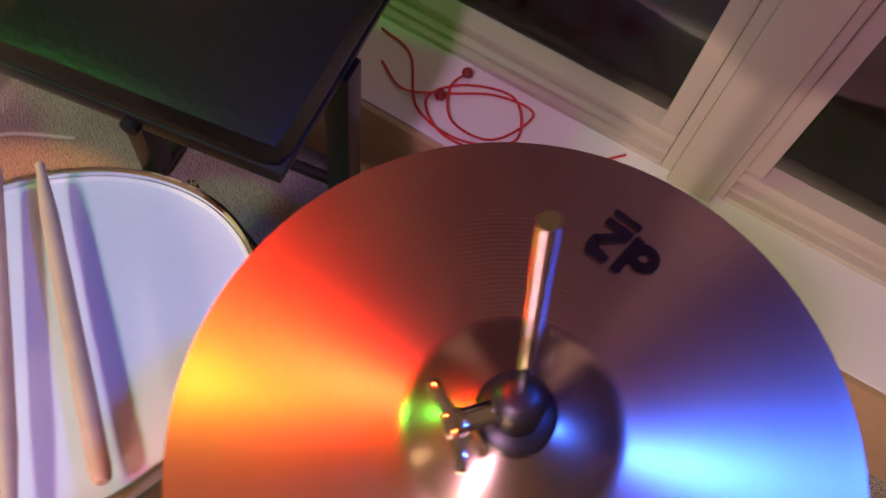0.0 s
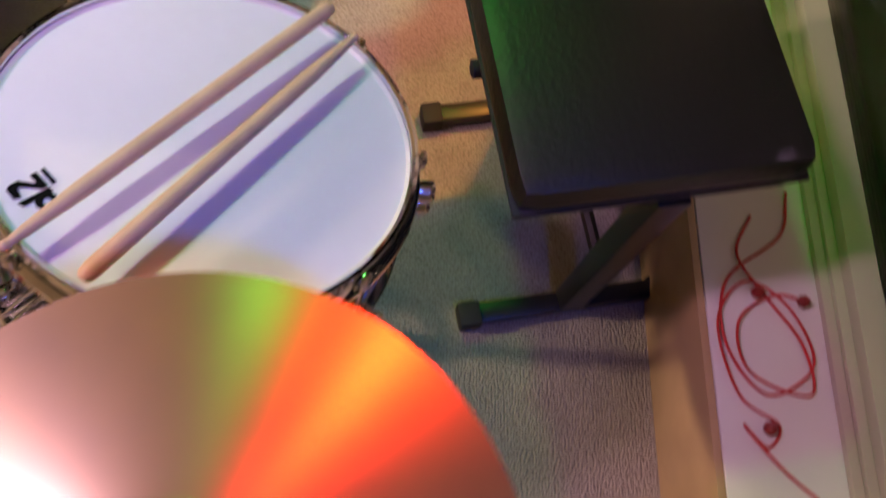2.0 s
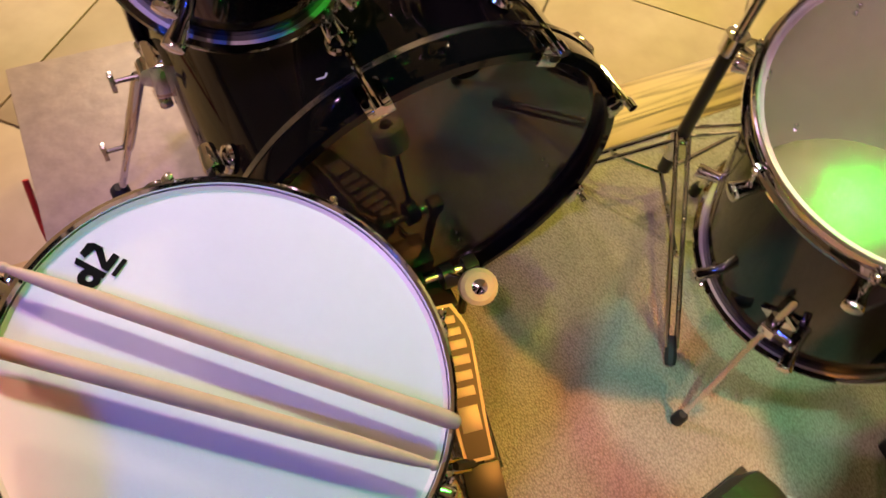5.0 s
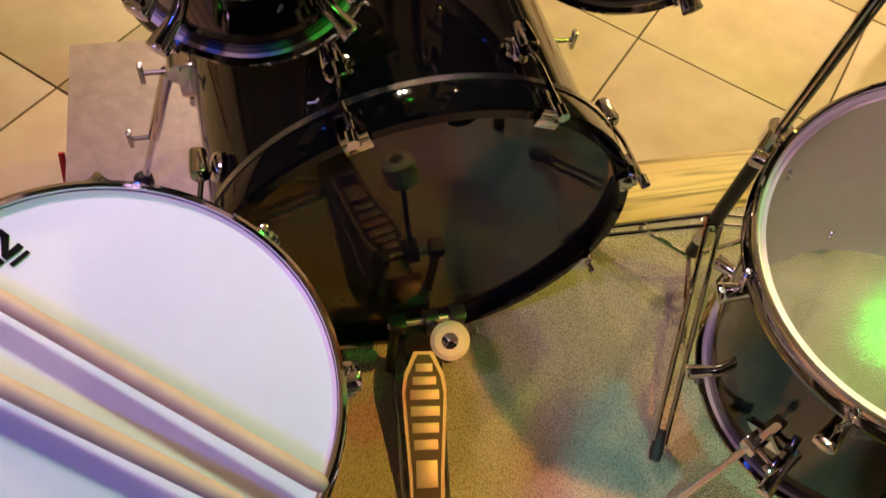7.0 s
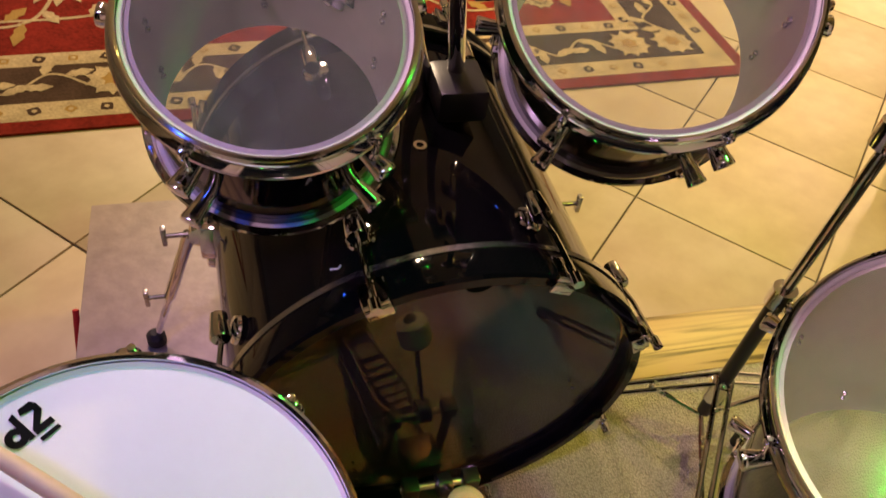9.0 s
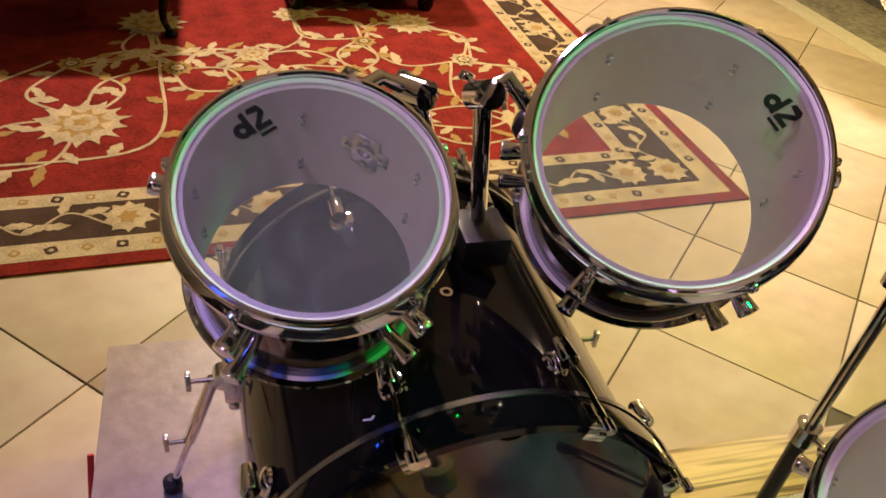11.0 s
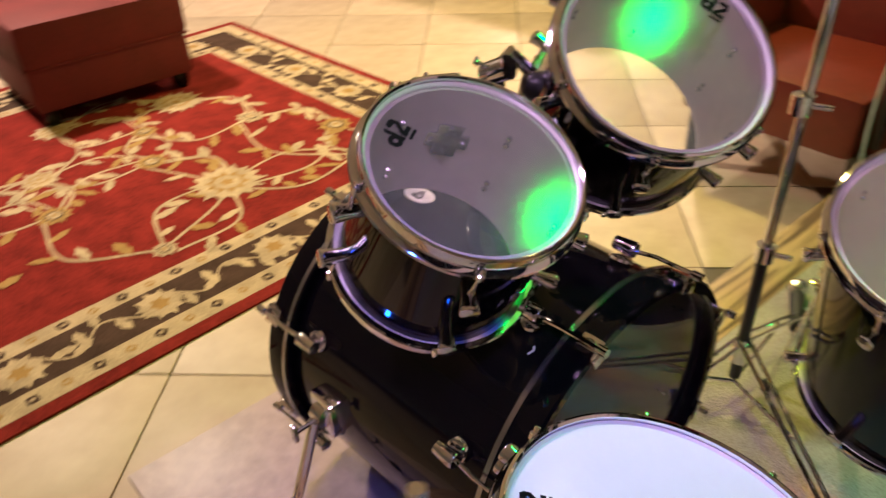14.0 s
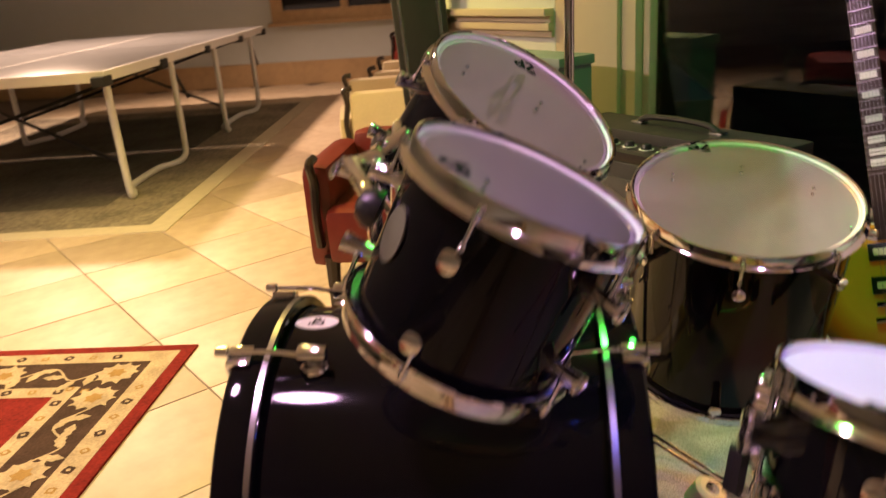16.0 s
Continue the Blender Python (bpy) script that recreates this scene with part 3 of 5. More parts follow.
def claw_mesh(s):
    bm = box(-0.016, 0.016, -0.004, 0.006, -0.03, 0.004, 0.002)
    box(-0.016, 0.016, -0.02, -0.002, 0.001, 0.006, 0.002, bm)
    tube([(0, 0.012, 0.012), (0, 0.011, -0.06), (0, 0.004, -0.1)], 0.0035, 8, bm)
    lathe([(0.0015, 0.012), (0.007, 0.012), (0.007, -0.004), (0.004, -0.006)], 10, bm, m=pose(0, 0.012, 0.006))
    lathe([(0.004, -0.022), (0.011, -0.02), (0.014, 0.014), (0.012, 0.018), (0.002, 0.019)], 16, bm, m=pose(0, 0.006, -0.112))
    lathe([(0.02, 0.0), (0.018, 0.004), (0.006, 0.008)], 16, bm, m=pose(0, -0.016, -0.112, -90, 0, 0))
    bmesh.ops.recalc_face_normals(bm, faces=bm.faces[:])
    if s < 0:
        bmesh.ops.transform(bm, matrix=Matrix.Rotation(math.pi, 4, "Y"), verts=bm.verts[:])
    return mesh("claw", bm, CHROME)


CLAWS = {1: claw_mesh(1), -1: claw_mesh(-1)}
for s, z in ((1, 0.002), (-1, -L - 0.002)):
    for i in range(8):
        ob = new("tension_claw", CLAWS[s])
        ob.parent = bass
        ob.matrix_local = Matrix.Rotation(math.pi / 4 * i + math.pi / 8 - 0.02, 4, "Z") @ pose(0, 0.2945, z)
# spurs
for sx in (-1, 1):
    pb = Vector((-0.045 + sx * 0.275, 0.365, 0.545))
    ft = Vector((-0.036 + sx * 0.41, 0.385, STAGE + 0.008))
    if sx > 0:
        ft.z = 0.012
    bi = BM.inverted()
    mid = pb + Vector((sx * 0.035, 0.0, -0.005))
    k2 = mid.lerp(ft, 0.55)
    bm = lathe([(0.003, -0.016), (0.02, -0.014), (0.02, 0.014), (0.003, 0.016)], 14, m=bi @ Matrix.Translation(pb + Vector((sx * 0.016, 0, 0))) @ pose(0, 0, 0, 90, 0, 0))
    box(-0.02, 0.02, -0.03, 0.03, -0.035, 0.035, 0.006, bm, bi @ Matrix.Translation(pb))
    spur = part("spur", bm, CHROME, bass)
    part("spur_tube", tube([bi @ mid, bi @ k2], 0.0105, 12), CHROME, spur)
    part("spur_rod", tube([bi @ k2, bi @ ft], 0.0065, 10), CHROME, spur)
    part("spur_foot", lathe([(0.008, 0.02), (0.017, 0.012), (0.017, -0.007), (0.009, -0.008)], 14, m=bi @ Matrix.Translation(ft)), RUBBER, spur)
    for q in (mid, k2):
        wb = tube([bi @ q, bi @ (q + Vector((sx * 0.036, 0, 0)))], 0.004, 8)
        box(-0.004, 0.004, -0.006, 0.006, -0.018, 0.018, 0.002, wb, bi @ Matrix.Translation(q + Vector((sx * 0.038, 0, 0))))
        part("wing_bolt", wb, STEEL, spur)

# slate tile under the spur
st = thing("slate_tile", "loose grey brown slate tile on blocks beside the platform", "tile")
part("tile_top", box(-0.586, -0.1, 0.314, 0.765, 0.222, 0.24, 0.003), SLATE, st)
part("support_block", box(-0.55, -0.14, 0.34, 0.73, -0.004, 0.221, 0.004), mat("block", (0.2, 0.17, 0.15), 0.9, grain=0.3, scale=20), st)
cable_red = mat("red_cable", (0.55, 0.03, 0.03), 0.45)
solid("red_strap", tube(smooth_path([(-0.6, 0.5, 0.22), (-0.605, 0.45, 0.14), (-0.6, 0.4, 0.08), (-0.6, 0.36, 0.0)]), 0.006, 8), cable_red, "thin red strap hanging beside the slate tile", "strap")

# tom holder on the bass drum
th = thing("tom_holder", "chrome double tom holder on the bass drum", "holder")
bm = box(-0.035, 0.035, -0.04, 0.04, -0.02, 0.03, 0.008, m=pose(0.03, 0.31, 0.83))
part("base", bm, BLACK_METAL, th, "black base block")
part("post", tube([(0.035, 0.33, 0.82), (0.0, 0.3, 1.06)], 0.012, 14), CHROME, th)
part("post", tube([(-0.005, 0.34, 0.82), (-0.075, 0.33, 1.05)], 0.012, 14), CHROME, th)
for c, t in (((0.0, 0.3, 1.065), (60, 20, 0)), ((-0.077, 0.33, 1.055), (80, 0, 30))):
    part("knuckle", lathe([(0.003, -0.024), (0.019, -0.022), (0.019, 0.022), (0.003, 0.024)], 14, m=Matrix.Translation(c) @ pose(0, 0, 0, *t)), CHROME, th)
part("arm", tube([(0.0, 0.3, 1.07), (0.03, 0.305, 1.085), (0.07, 0.275, 1.035)], 0.0105, 12), CHROME, th)
part("arm", tube([(-0.077, 0.33, 1.055), (-0.12, 0.34, 1.07), (-0.215, 0.29, 1.04)], 0.0105, 12), CHROME, th)
for p, q in (((0.03, 0.3, 1.045), (0.066, 0.275, 1.03)), ((-0.219, 0.33, 1.06), (-0.219, 0.284, 1.036))):
    part("mount", lathe([(0.004, 0), (0.024, 0.002), (0.024, 0.014), (0.016, 0.026), (0.004, 0.03)], 16, m=Matrix.Translation(q) @ up(Vector(p) - Vector(q))), BLACK_METAL, th, "black mount block")
for p, d in (((0.0, 0.3, 1.065), (-0.4, 0.8, 0.3)), ((-0.077, 0.33, 1.055), (-0.2, 0.9, 0.2)), ((0.03, 0.3, 1.045), (0.2, 0.8, 0.6)), ((-0.15, 0.32, 1.06), (-0.1, 0.9, 0.3))):
    e = Vector(p) + Vector(d).normalized() * 0.034
    wb = tube([p, e], 0.004, 8)
    box(-0.015, 0.015, -0.003, 0.003, -0.006, 0.006, 0.002, wb, Matrix.Translation(e) @ pose(0, 0, 0, 20, 30, 40))
    part("wing_nut", wb, CHROME, th)

# kick pedal
pd = thing("kick_pedal", "black and silver kick pedal with a round felt beater", "pedal")
SILVER = mat("pedal_silver", (0.42, 0.36, 0.36), 0.45, 0.5, grain=0.1, scale=60)
toe, heel = Vector((-0.032, -0.075, 0.345)), Vector((-0.066, -0.305, 0.268))
ax = (toe - heel).normalized()
side = ax.cross(Vector((0, 0, 1))).normalized()
nz = side.cross(ax)
PM = Matrix(((side.x, ax.x, nz.x, heel.x), (side.y, ax.y, nz.y, heel.y), (side.z, ax.z, nz.z, heel.z), (0, 0, 0, 1)))
ln = (toe - heel).length


def plate(outline, z0, z1):
    bm = bmesh.new()
    lo = [bm.verts.new((x, y, z0)) for x, y in outline]
    hi = [bm.verts.new((x, y, z1)) for x, y in outline]
    bm.faces.new(lo[::-1])
    bm.faces.new(hi)
    for i in range(len(outline)):
        j = (i + 1) % len(outline)
        bm.faces.new((lo[i], lo[j], hi[j], hi[i]))
    bmesh.ops.recalc_face_normals(bm, faces=bm.faces[:])
    return bm


def shoe(k):
    half = [(0.024, 0.0), (0.026, 0.25), (0.031, 0.55), (0.034, 0.75), (0.03, 0.86), (0.018, 0.97), (0.014, 1.0)]
    pts = [(max(0.002, x - k), 0.004 + k + y * (ln - 2 * k)) for x, y in half]
    return [(x, y) for x, y in pts] + [(-x, y) for x, y in pts[::-1]]


fb = part("footboard", plate(shoe(0), -0.004, 0.004), SILVER, pd, "silver footboard with black cutouts")
fb.matrix_local = PM
part("inset", plate(shoe(0.005), 0.004, 0.0052), BLACK_METAL, fb, "black inset").matrix_local = pose(0, 0, 0)
for k, (y0, y1) in enumerate(((0.2, 0.36), (0.42, 0.48), (0.52, 0.58), (0.62, 0.68), (0.72, 0.78), (0.81, 0.86), (0.89, 0.94))):
    wv = (0.016, 0.018, 0.02, 0.022, 0.022, 0.018, 0.013)[k]
    part("tread_bar", box(-wv, wv, y0 * ln, y1 * ln, 0.005, 0.0068, 0.0008), SILVER, fb)
part("heel_plate", box(-0.03, 0.03, -0.075, 0.0, -0.012, 0.002, 0.002), BLACK_METAL, fb)
for sx in (-0.04, 0.04):
    part("base_rod", tube([(-0.03 + sx, -0.05, STAGE + 0.006), (-0.066 + sx * 0.8, -0.32, STAGE + 0.006)], 0.004, 8), STEEL, pd)
for sx in (-0.055, 0.045):
    bm = tube([(-0.02 + sx, -0.05, STAGE + 0.004), (-0.02 + sx * 0.95, -0.045, 0.36), (-0.02 + sx * 0.9, -0.04, 0.4)], 0.008, 8)
    box(-0.012, 0.012, -0.012, 0.012, -0.014, 0.014, 0.003, bm, pose(-0.02 + sx * 0.9, -0.045, 0.4))
    part("upright", bm, BLACK_METAL, pd)
part("axle", tube([(-0.085, -0.045, 0.4), (0.035, -0.045, 0.4)], 0.006, 10), STEEL, pd)
part("cam", lathe([(0.003, -0.012), (0.02, -0.01), (0.02, 0.01), (0.003, 0.012)], 14, m=pose(-0.02, -0.05, 0.4, 0, 90, 0)), BLACK_METAL, pd)
part("hoop_clamp", box(-0.05, 0.01, -0.06, 0.0, 0.262, 0.3, 0.004), BLACK_METAL, pd)
part("beater_shaft", tube([(-0.02, -0.045, 0.4), (-0.021, -0.12, 0.5)], 0.004, 8), STEEL, pd)
bt = lathe([(0.001, -0.022), (0.02, -0.022), (0.026, -0.017), (0.026, 0.017), (0.022, 0.022), (0.001, 0.022)], 28, m=look((-0.021, -0.13, 0.505), (-0.25, -0.6, 1.45)))
beater = part("beater", bt, mat("felt", (0.72, 0.66, 0.42), 0.9, grain=0.12, scale=90, bump=0.3), pd, "cream felt beater")
part("beater_nut", lathe([(0.012, 0.0), (0.011, 0.002), (0.006, 0.003), (0.006, 0.007), (0.001, 0.008)], 12, m=look((-0.021, -0.13, 0.505), (0.21, 0.34, -0.44)) @ pose(0, 0, 0.0215)), CHROME, beater)

# sticks on the snare
for a, b in (((-0.215, -0.387, 0.859), (-0.488, -0.181, 0.945)), ((-0.244, -0.411, 0.858), (-0.506, -0.236, 0.942))):
    a, b = Vector(a), Vector(b)
    if b.y > -0.2:
        a, b = b, a
    st = thing("drum_stick", "worn pale wooden drum stick lying on the snare head", "drum stick", group="pair of drum sticks")
    for nm, prof in (("tip", [(0.0, 0.0022), (0.006, 0.0038), (0.012, 0.0042), (0.02, 0.0032)]), ("shaft", [(0.02, 0.0032), (0.06, 0.0045), (0.2, 0.0068), (0.5, 0.0072), (0.97, 0.0072), (0.992, 0.006), (1.0, 0.0035)])):
        part(nm, tube([a.lerp(b, k) for k, _ in prof], 0, 16, taper=[r for _, r in prof]), STICK, st)


def tripod(parent, base, hub_z, feet, mat_leg, r=0.006):
    for f in feet:
        f = Vector(f)
        hub = Vector((base[0], base[1], hub_z))
        low = Vector((base[0], base[1], hub_z - 0.12))
        flat = Vector((-(f - hub).y, (f - hub).x, 0)).normalized() * 0.011
        leg = part("leg", tube([hub + flat, hub.lerp(f, 0.93) + flat * 0.8], r * 0.8, 8), mat_leg, parent)
        part("leg_rail", tube([hub - flat, hub.lerp(f, 0.93) - flat * 0.8], r * 0.8, 8), mat_leg, leg)
        part("brace", tube([low, hub.lerp(f, 0.55)], r * 0.8, 6), mat_leg, leg)
        dd = (f - hub).normalized()
        part("rubber_foot", tube([f - dd * 0.05, f - dd * 0.015, f], 0.01, 8, taper=[0.008, 0.011, 0.009]), RUBBER, leg)


# snare stand
ss = thing("snare_stand", "chrome snare drum stand with rubber feet", "stand")
nrm = Vector(N4).normalized()
bs = Vector(C4) - nrm * 0.15
part("tube", tube([(bs.x, bs.y, STAGE + 0.1), (bs.x, bs.y, 0.62), tuple(bs - nrm * 0.04)], 0.011, 12), CHROME, ss)
for k in range(3):
    a = 2.1 * k + 0.4
    q = up(N4) @ Vector((math.cos(a) * 0.19, math.sin(a) * 0.19, 0))
    arm = part("basket_arm", tube([tuple(bs - nrm * 0.04), tuple(bs + q), tuple(bs + q + nrm * 0.035)], 0.006, 8), CHROME, ss)
    part("grip", tube([tuple(bs + q - nrm * 0.004), tuple(bs + q + nrm * 0.045)], 0.011, 8), RUBBER, arm)
tripod(ss, (bs.x, bs.y), 0.42, [(-0.388, -0.47, STAGE + 0.011), (-0.06, -0.3, STAGE + 0.011), (-0.5, -0.12, STAGE + 0.011)], CHROME)

# ---- cymbals
HN = Vector((0.085, 0.085, 0.99)).normalized()
HC = Vector((-0.703, -0.349, 1.112))


def cymbal_mesh(r, bell, height, s=1):
    prof = []
    for k in range(40):
        x = k / 39
        rr = 0.006 + (r - 0.006) * x
        if rr < bell:
            z = height + 0.017 * math.cos(rr / bell * math.pi / 2) ** 0.8
        else:
            q = (rr - bell) / (r - bell)
            z = height * (1 - q) ** 1.15
        prof.append((rr, z * s))
    prof += [(r - 0.0005, -0.001 * s), (bell, (height - 0.0015) * s), (0.006, (height + 0.012) * s)]
    bm = lathe(prof, 128, closed=True)
    bmesh.ops.recalc_face_normals(bm, faces=bm.faces[:])
    return bm


hh = thing("hi_hat", "pair of bronze hi-hat cymbals on a stand with a black clutch", "cymbal", Matrix.Translation(HC) @ up(HN))
bpy.context.view_layer.update()
HI = hh.matrix_world.inverted()
topc = part("top_cymbal", cymbal_mesh(0.157, 0.047, 0.012), BRONZE, hh)
part("bottom_cymbal", cymbal_mesh(0.156, 0.047, 0.012, -1), BRONZE, hh).matrix_local = pose(0, 0, -0.012)
p = HI @ Vector((-0.707, -0.456, 1.14))
d = HI.to_3x3() @ Vector((1, -0.18, 0))
emblem(topc, pose(p.x, p.y, 0.0062, 0, 0, math.degrees(math.atan2(d.y, d.x))) @ pose(0, 0, 0, 6.3, 0, 0), 0.036)
part("felt_cup", lathe([(0.002, 0.026), (0.016, 0.027), (0.0175, 0.03), (0.0175, 0.037), (0.015, 0.039), (0.002, 0.04)], 32), BLACK_METAL, hh, "black plastic cup washer")
cl = part("clutch", lathe([(0.004, 0.038), (0.011, 0.039), (0.011, 0.062), (0.009, 0.064), (0.004, 0.065)], 20), BLACK_METAL, hh)
wing = tube([(0.006, 0, 0.052), (0.026, 0, 0.052)], 0.005, 10)
box(0.022, 0.031, -0.005, 0.005, 0.046, 0.058, 0.002, wing)
for k in (-1, 1):
    box(-0.0025, 0.0025, 0.0, 0.019, -0.006, 0.006, 0.0022, wing, pose(0.026, 0, 0.052, 0, 0, -12 * k if k > 0 else 192))
wn = part("wing_nut", wing, CHROME, cl, "chrome wing nut")
wn.matrix_local = Matrix.Rotation(lug_phase(tuple(HC), tuple(HN), (-0.60, -0.318, 1.16)) + 0.6, 4, "Z")
rod0, rod1 = HI @ Vector((-0.703, -0.349, 1.13)), HI @ Vector((-0.681, -0.341, 1.296))
part("rod", tube([rod0, rod1], 0.0032, 12), CHROME, hh)
part("stand_tube", tube([HI @ (HC - HN * 0.02), HI @ Vector((-0.72, -0.36, STAGE + 0.06))], 0.011, 12), CHROME, hh)
for k in range(3):
    a = 2.1 * k + 0.6
    f = Vector((-0.72 + 0.26 * math.cos(a), -0.36 + 0.26 * math.sin(a), STAGE + 0.012))
    lg = part("leg", tube([HI @ Vector((-0.72, -0.36, 0.52)), HI @ f], 0.006, 8), CHROME, hh)
    part("rubber_foot", tube([HI @ (f + Vector((0, 0, 0.02))), HI @ f], 0.011, 8), RUBBER, lg)

rd = thing("crash_cymbal_stand", "black and chrome cymbal stand carrying one bronze cymbal", "cymbal stand")
PX, PY = 0.5, 0.06
part("lower_tube", tube([(PX, PY, STAGE + 0.05), (PX, PY, 0.62)], 0.0125, 14), BLACK_METAL, rd)
part("upper_tube", tube([(PX, PY, 0.6), (PX + 0.005, PY - 0.01, 1.23)], 0.0095, 14), CHROME, rd)
for z in (0.62, 0.93):
    bm = lathe([(0.01, -0.02), (0.019, -0.018), (0.019, 0.018), (0.01, 0.02)], 14, m=pose(PX, PY, z))
    box(-0.005, 0.05, -0.004, 0.004, -0.005, 0.005, 0.002, bm, pose(PX, PY, z, 0, 0, -70))
    part("clamp", bm, CHROME, rd)
part("collar", lathe([(0.012, -0.03), (0.02, -0.028), (0.02, 0.02), (0.012, 0.025)], 14, m=pose(PX, PY, 0.37)), CHROME, rd)
cy = part("cymbal", cymbal_mesh(0.2, 0.055, 0.014), BRONZE, rd, "bronze crash cymbal")
cy.matrix_local = pose(PX + 0.02, PY - 0.03, 1.235, 3, 4, 0)
part("felt", lathe([(0.004, 0), (0.016, 0.002), (0.016, 0.014), (0.004, 0.016)], 14, m=pose(PX + 0.01, PY - 0.02, 1.268)), BLACK_METAL, rd)
tripod(rd, (PX, PY), 0.4, [(0.309, -0.279, STAGE + 0.011), (0.33, 0.15, STAGE + 0.011), (0.86, 0.08, STAGE + 0.011)], CHROME)

# keyboard bench
bn = thing("keyboard_bench", "padded black vinyl keyboard bench on black steel legs", "bench", pose(-0.14, -0.695, 0, 0, 0, 10))
bm = box(-0.208, 0.208, -0.162, 0.162, 0.735, 0.795, 0.026)
part("seat_pad", bm, VINYL, bn)
part("piping", box(-0.2095, 0.2095, -0.1635, 0.1635, 0.748, 0.754, 0.002), RUBBER, bn, "black welt round the pad")
part("seat_board", box(-0.2, 0.2, -0.155, 0.155, 0.715, 0.736, 0.003), BLACK_METAL, bn)
for x in (-0.19, 0.17):
    part("leg", box(x - 0.018, x + 0.018, -0.045, -0.005, STAGE + 0.03, 0.72, 0.004), BLACK_METAL, bn)
    fo = part("foot_bar", box(x - 0.016, x + 0.016, -0.18, 0.14, STAGE + 0.006, STAGE + 0.034, 0.005), BLACK_METAL, bn)
    for y in (-0.18, 0.14):
        part("end_cap", box(x - 0.02, x + 0.02, y - 0.018, y + 0.018, STAGE, STAGE + 0.038, 0.005), RUBBER, fo)
part("stretcher", tube([(-0.19, -0.025, 0.45), (0.17, -0.025, 0.45)], 0.01, 8), BLACK_METAL, bn)
part("knob", lathe([(0.004, 0), (0.011, 0.002), (0.011, 0.014), (0.004, 0.016)], 12, m=pose(-0.02, 0.168, 0.725, 90, 0, 0)), RUBBER, bn)

# ---- guitar
GD = Vector((0.35, 0.06, 0.8)).normalized()
GN = Vector((-0.78, 0.42, 0.3))
GN = (GN - GD * GN.dot(GD)).normalized()
GX = GD.cross(GN)
GM = Matrix(((GX.x, GD.x, GN.x, 0.585), (GX.y, GD.y, GN.y, -0.672), (GX.z, GD.z, GN.z, 0.39), (0, 0, 0, 1)))
gt = thing("electric_guitar", "sunburst single cutaway electric guitar with cream binding on a stand", "guitar", GM)
burst = mat("sunburst", (0.75, 0.33, 0.03), 0.12, coat=0.8)
nt = burst.node_tree
tc, mp, gr, rp = (nt.nodes.new("ShaderNode" + k) for k in ("TexCoord", "Mapping", "TexGradient", "ValToRGB"))
gr.gradient_type = "SPHERICAL"
mp.inputs["Location"].default_value = (0, -0.95, 0)
mp.inputs["Scale"].default_value = (5.2, 4.4, 0.5)
rp.color_ramp.elements[0].position, rp.color_ramp.elements[0].color = 0.02, (0.05, 0.012, 0.006, 1)
rp.color_ramp.elements[1].position, rp.color_ramp.elements[1].color = 0.42, (0.8, 0.38, 0.03, 1)
rp.color_ramp.elements.new(0.2).color = (0.5, 0.13, 0.01, 1)
nt.links.new(tc.outputs["Object"], mp.inputs[0])
nt.links.new(mp.outputs[0], gr.inputs[0])
nt.links.new(gr.outputs[0], rp.inputs[0])
nt.links.new(rp.outputs[0], nt.nodes["Principled BSDF"].inputs["Base Color"])
CREAM = mat("cream_plastic", (0.75, 0.68, 0.5), 0.4, grain=0.05)
half = [(0.0, 0.0), (0.06, 0.004), (0.115, 0.028), (0.15, 0.075), (0.16, 0.13), (0.145, 0.185), (0.115, 0.225), (0.108, 0.255), (0.118, 0.29), (0.122, 0.325), (0.1, 0.365), (0.06, 0.385), (0.025, 0.375)]
out = [tuple(q)[:2] for q in smooth_path([(x, y, 0) for x, y in half], 4)]
right = [(x, y) for x, y in out]
cut = [(0.02, 0.33), (0.06, 0.335), (0.1, 0.355), (0.108, 0.34), (0.1, 0.3), (0.106, 0.26)]
low = [tuple(q)[:2] for q in smooth_path([(x, y, 0) for x, y in half[:8]], 4)]
outline = right + [(-x, y) for x, y in (low + cut[::-1][1:])[::-1]]


def scaled(pts, k):
    return [(x * k, 0.19 + (y - 0.19) * k) for x, y in pts]


part("body", plate(scaled(outline, 0.985), -0.045, -0.002), mat("guitar_back", (0.05, 0.015, 0.008), 0.15, coat=0.6), gt, "dark stained back and sides")
part("top", plate(scaled(outline, 0.97), -0.002, 0.002), burst, gt, "amber sunburst top")
part("binding", plate(outline, -0.008, -0.001), CREAM, gt, "cream edge binding")
for y in (0.19, 0.265):
    pk = part("pickup", box(-0.045, 0.045, y - 0.02, y + 0.02, 0.002, 0.01, 0.003), BLACK_METAL, gt)
    part("pole_cover", box(-0.034, 0.034, y - 0.008, y + 0.008, 0.01, 0.012, 0.002), CREAM, pk)
part("bridge", box(-0.04, 0.04, 0.142, 0.154, 0.002, 0.014, 0.003), CHROME, gt)
part("tailpiece", box(-0.045, 0.045, 0.105, 0.119, 0.002, 0.016, 0.004), CHROME, gt)
for x, y in ((0.075, 0.06), (0.1, 0.1), (0.035, 0.045), (0.06, 0.085)):
    kb = part("knob", lathe([(0.012, 0.002), (0.011, 0.012), (0.009, 0.0135), (0.001, 0.0135)], 18, m=pose(x, y, 0)), BLACK_METAL, gt)
    part("knob_cap", lathe([(0.006, 0.0136), (0.006, 0.0145), (0.0005, 0.0145)], 12, m=pose(x, y, 0)), STEEL, kb)
nk = part("neck", box(-0.024, 0.024, 0.3, 0.84, -0.02, 0.006, 0.006), mat("neck_wood", (0.1, 0.03, 0.015), 0.3), gt)
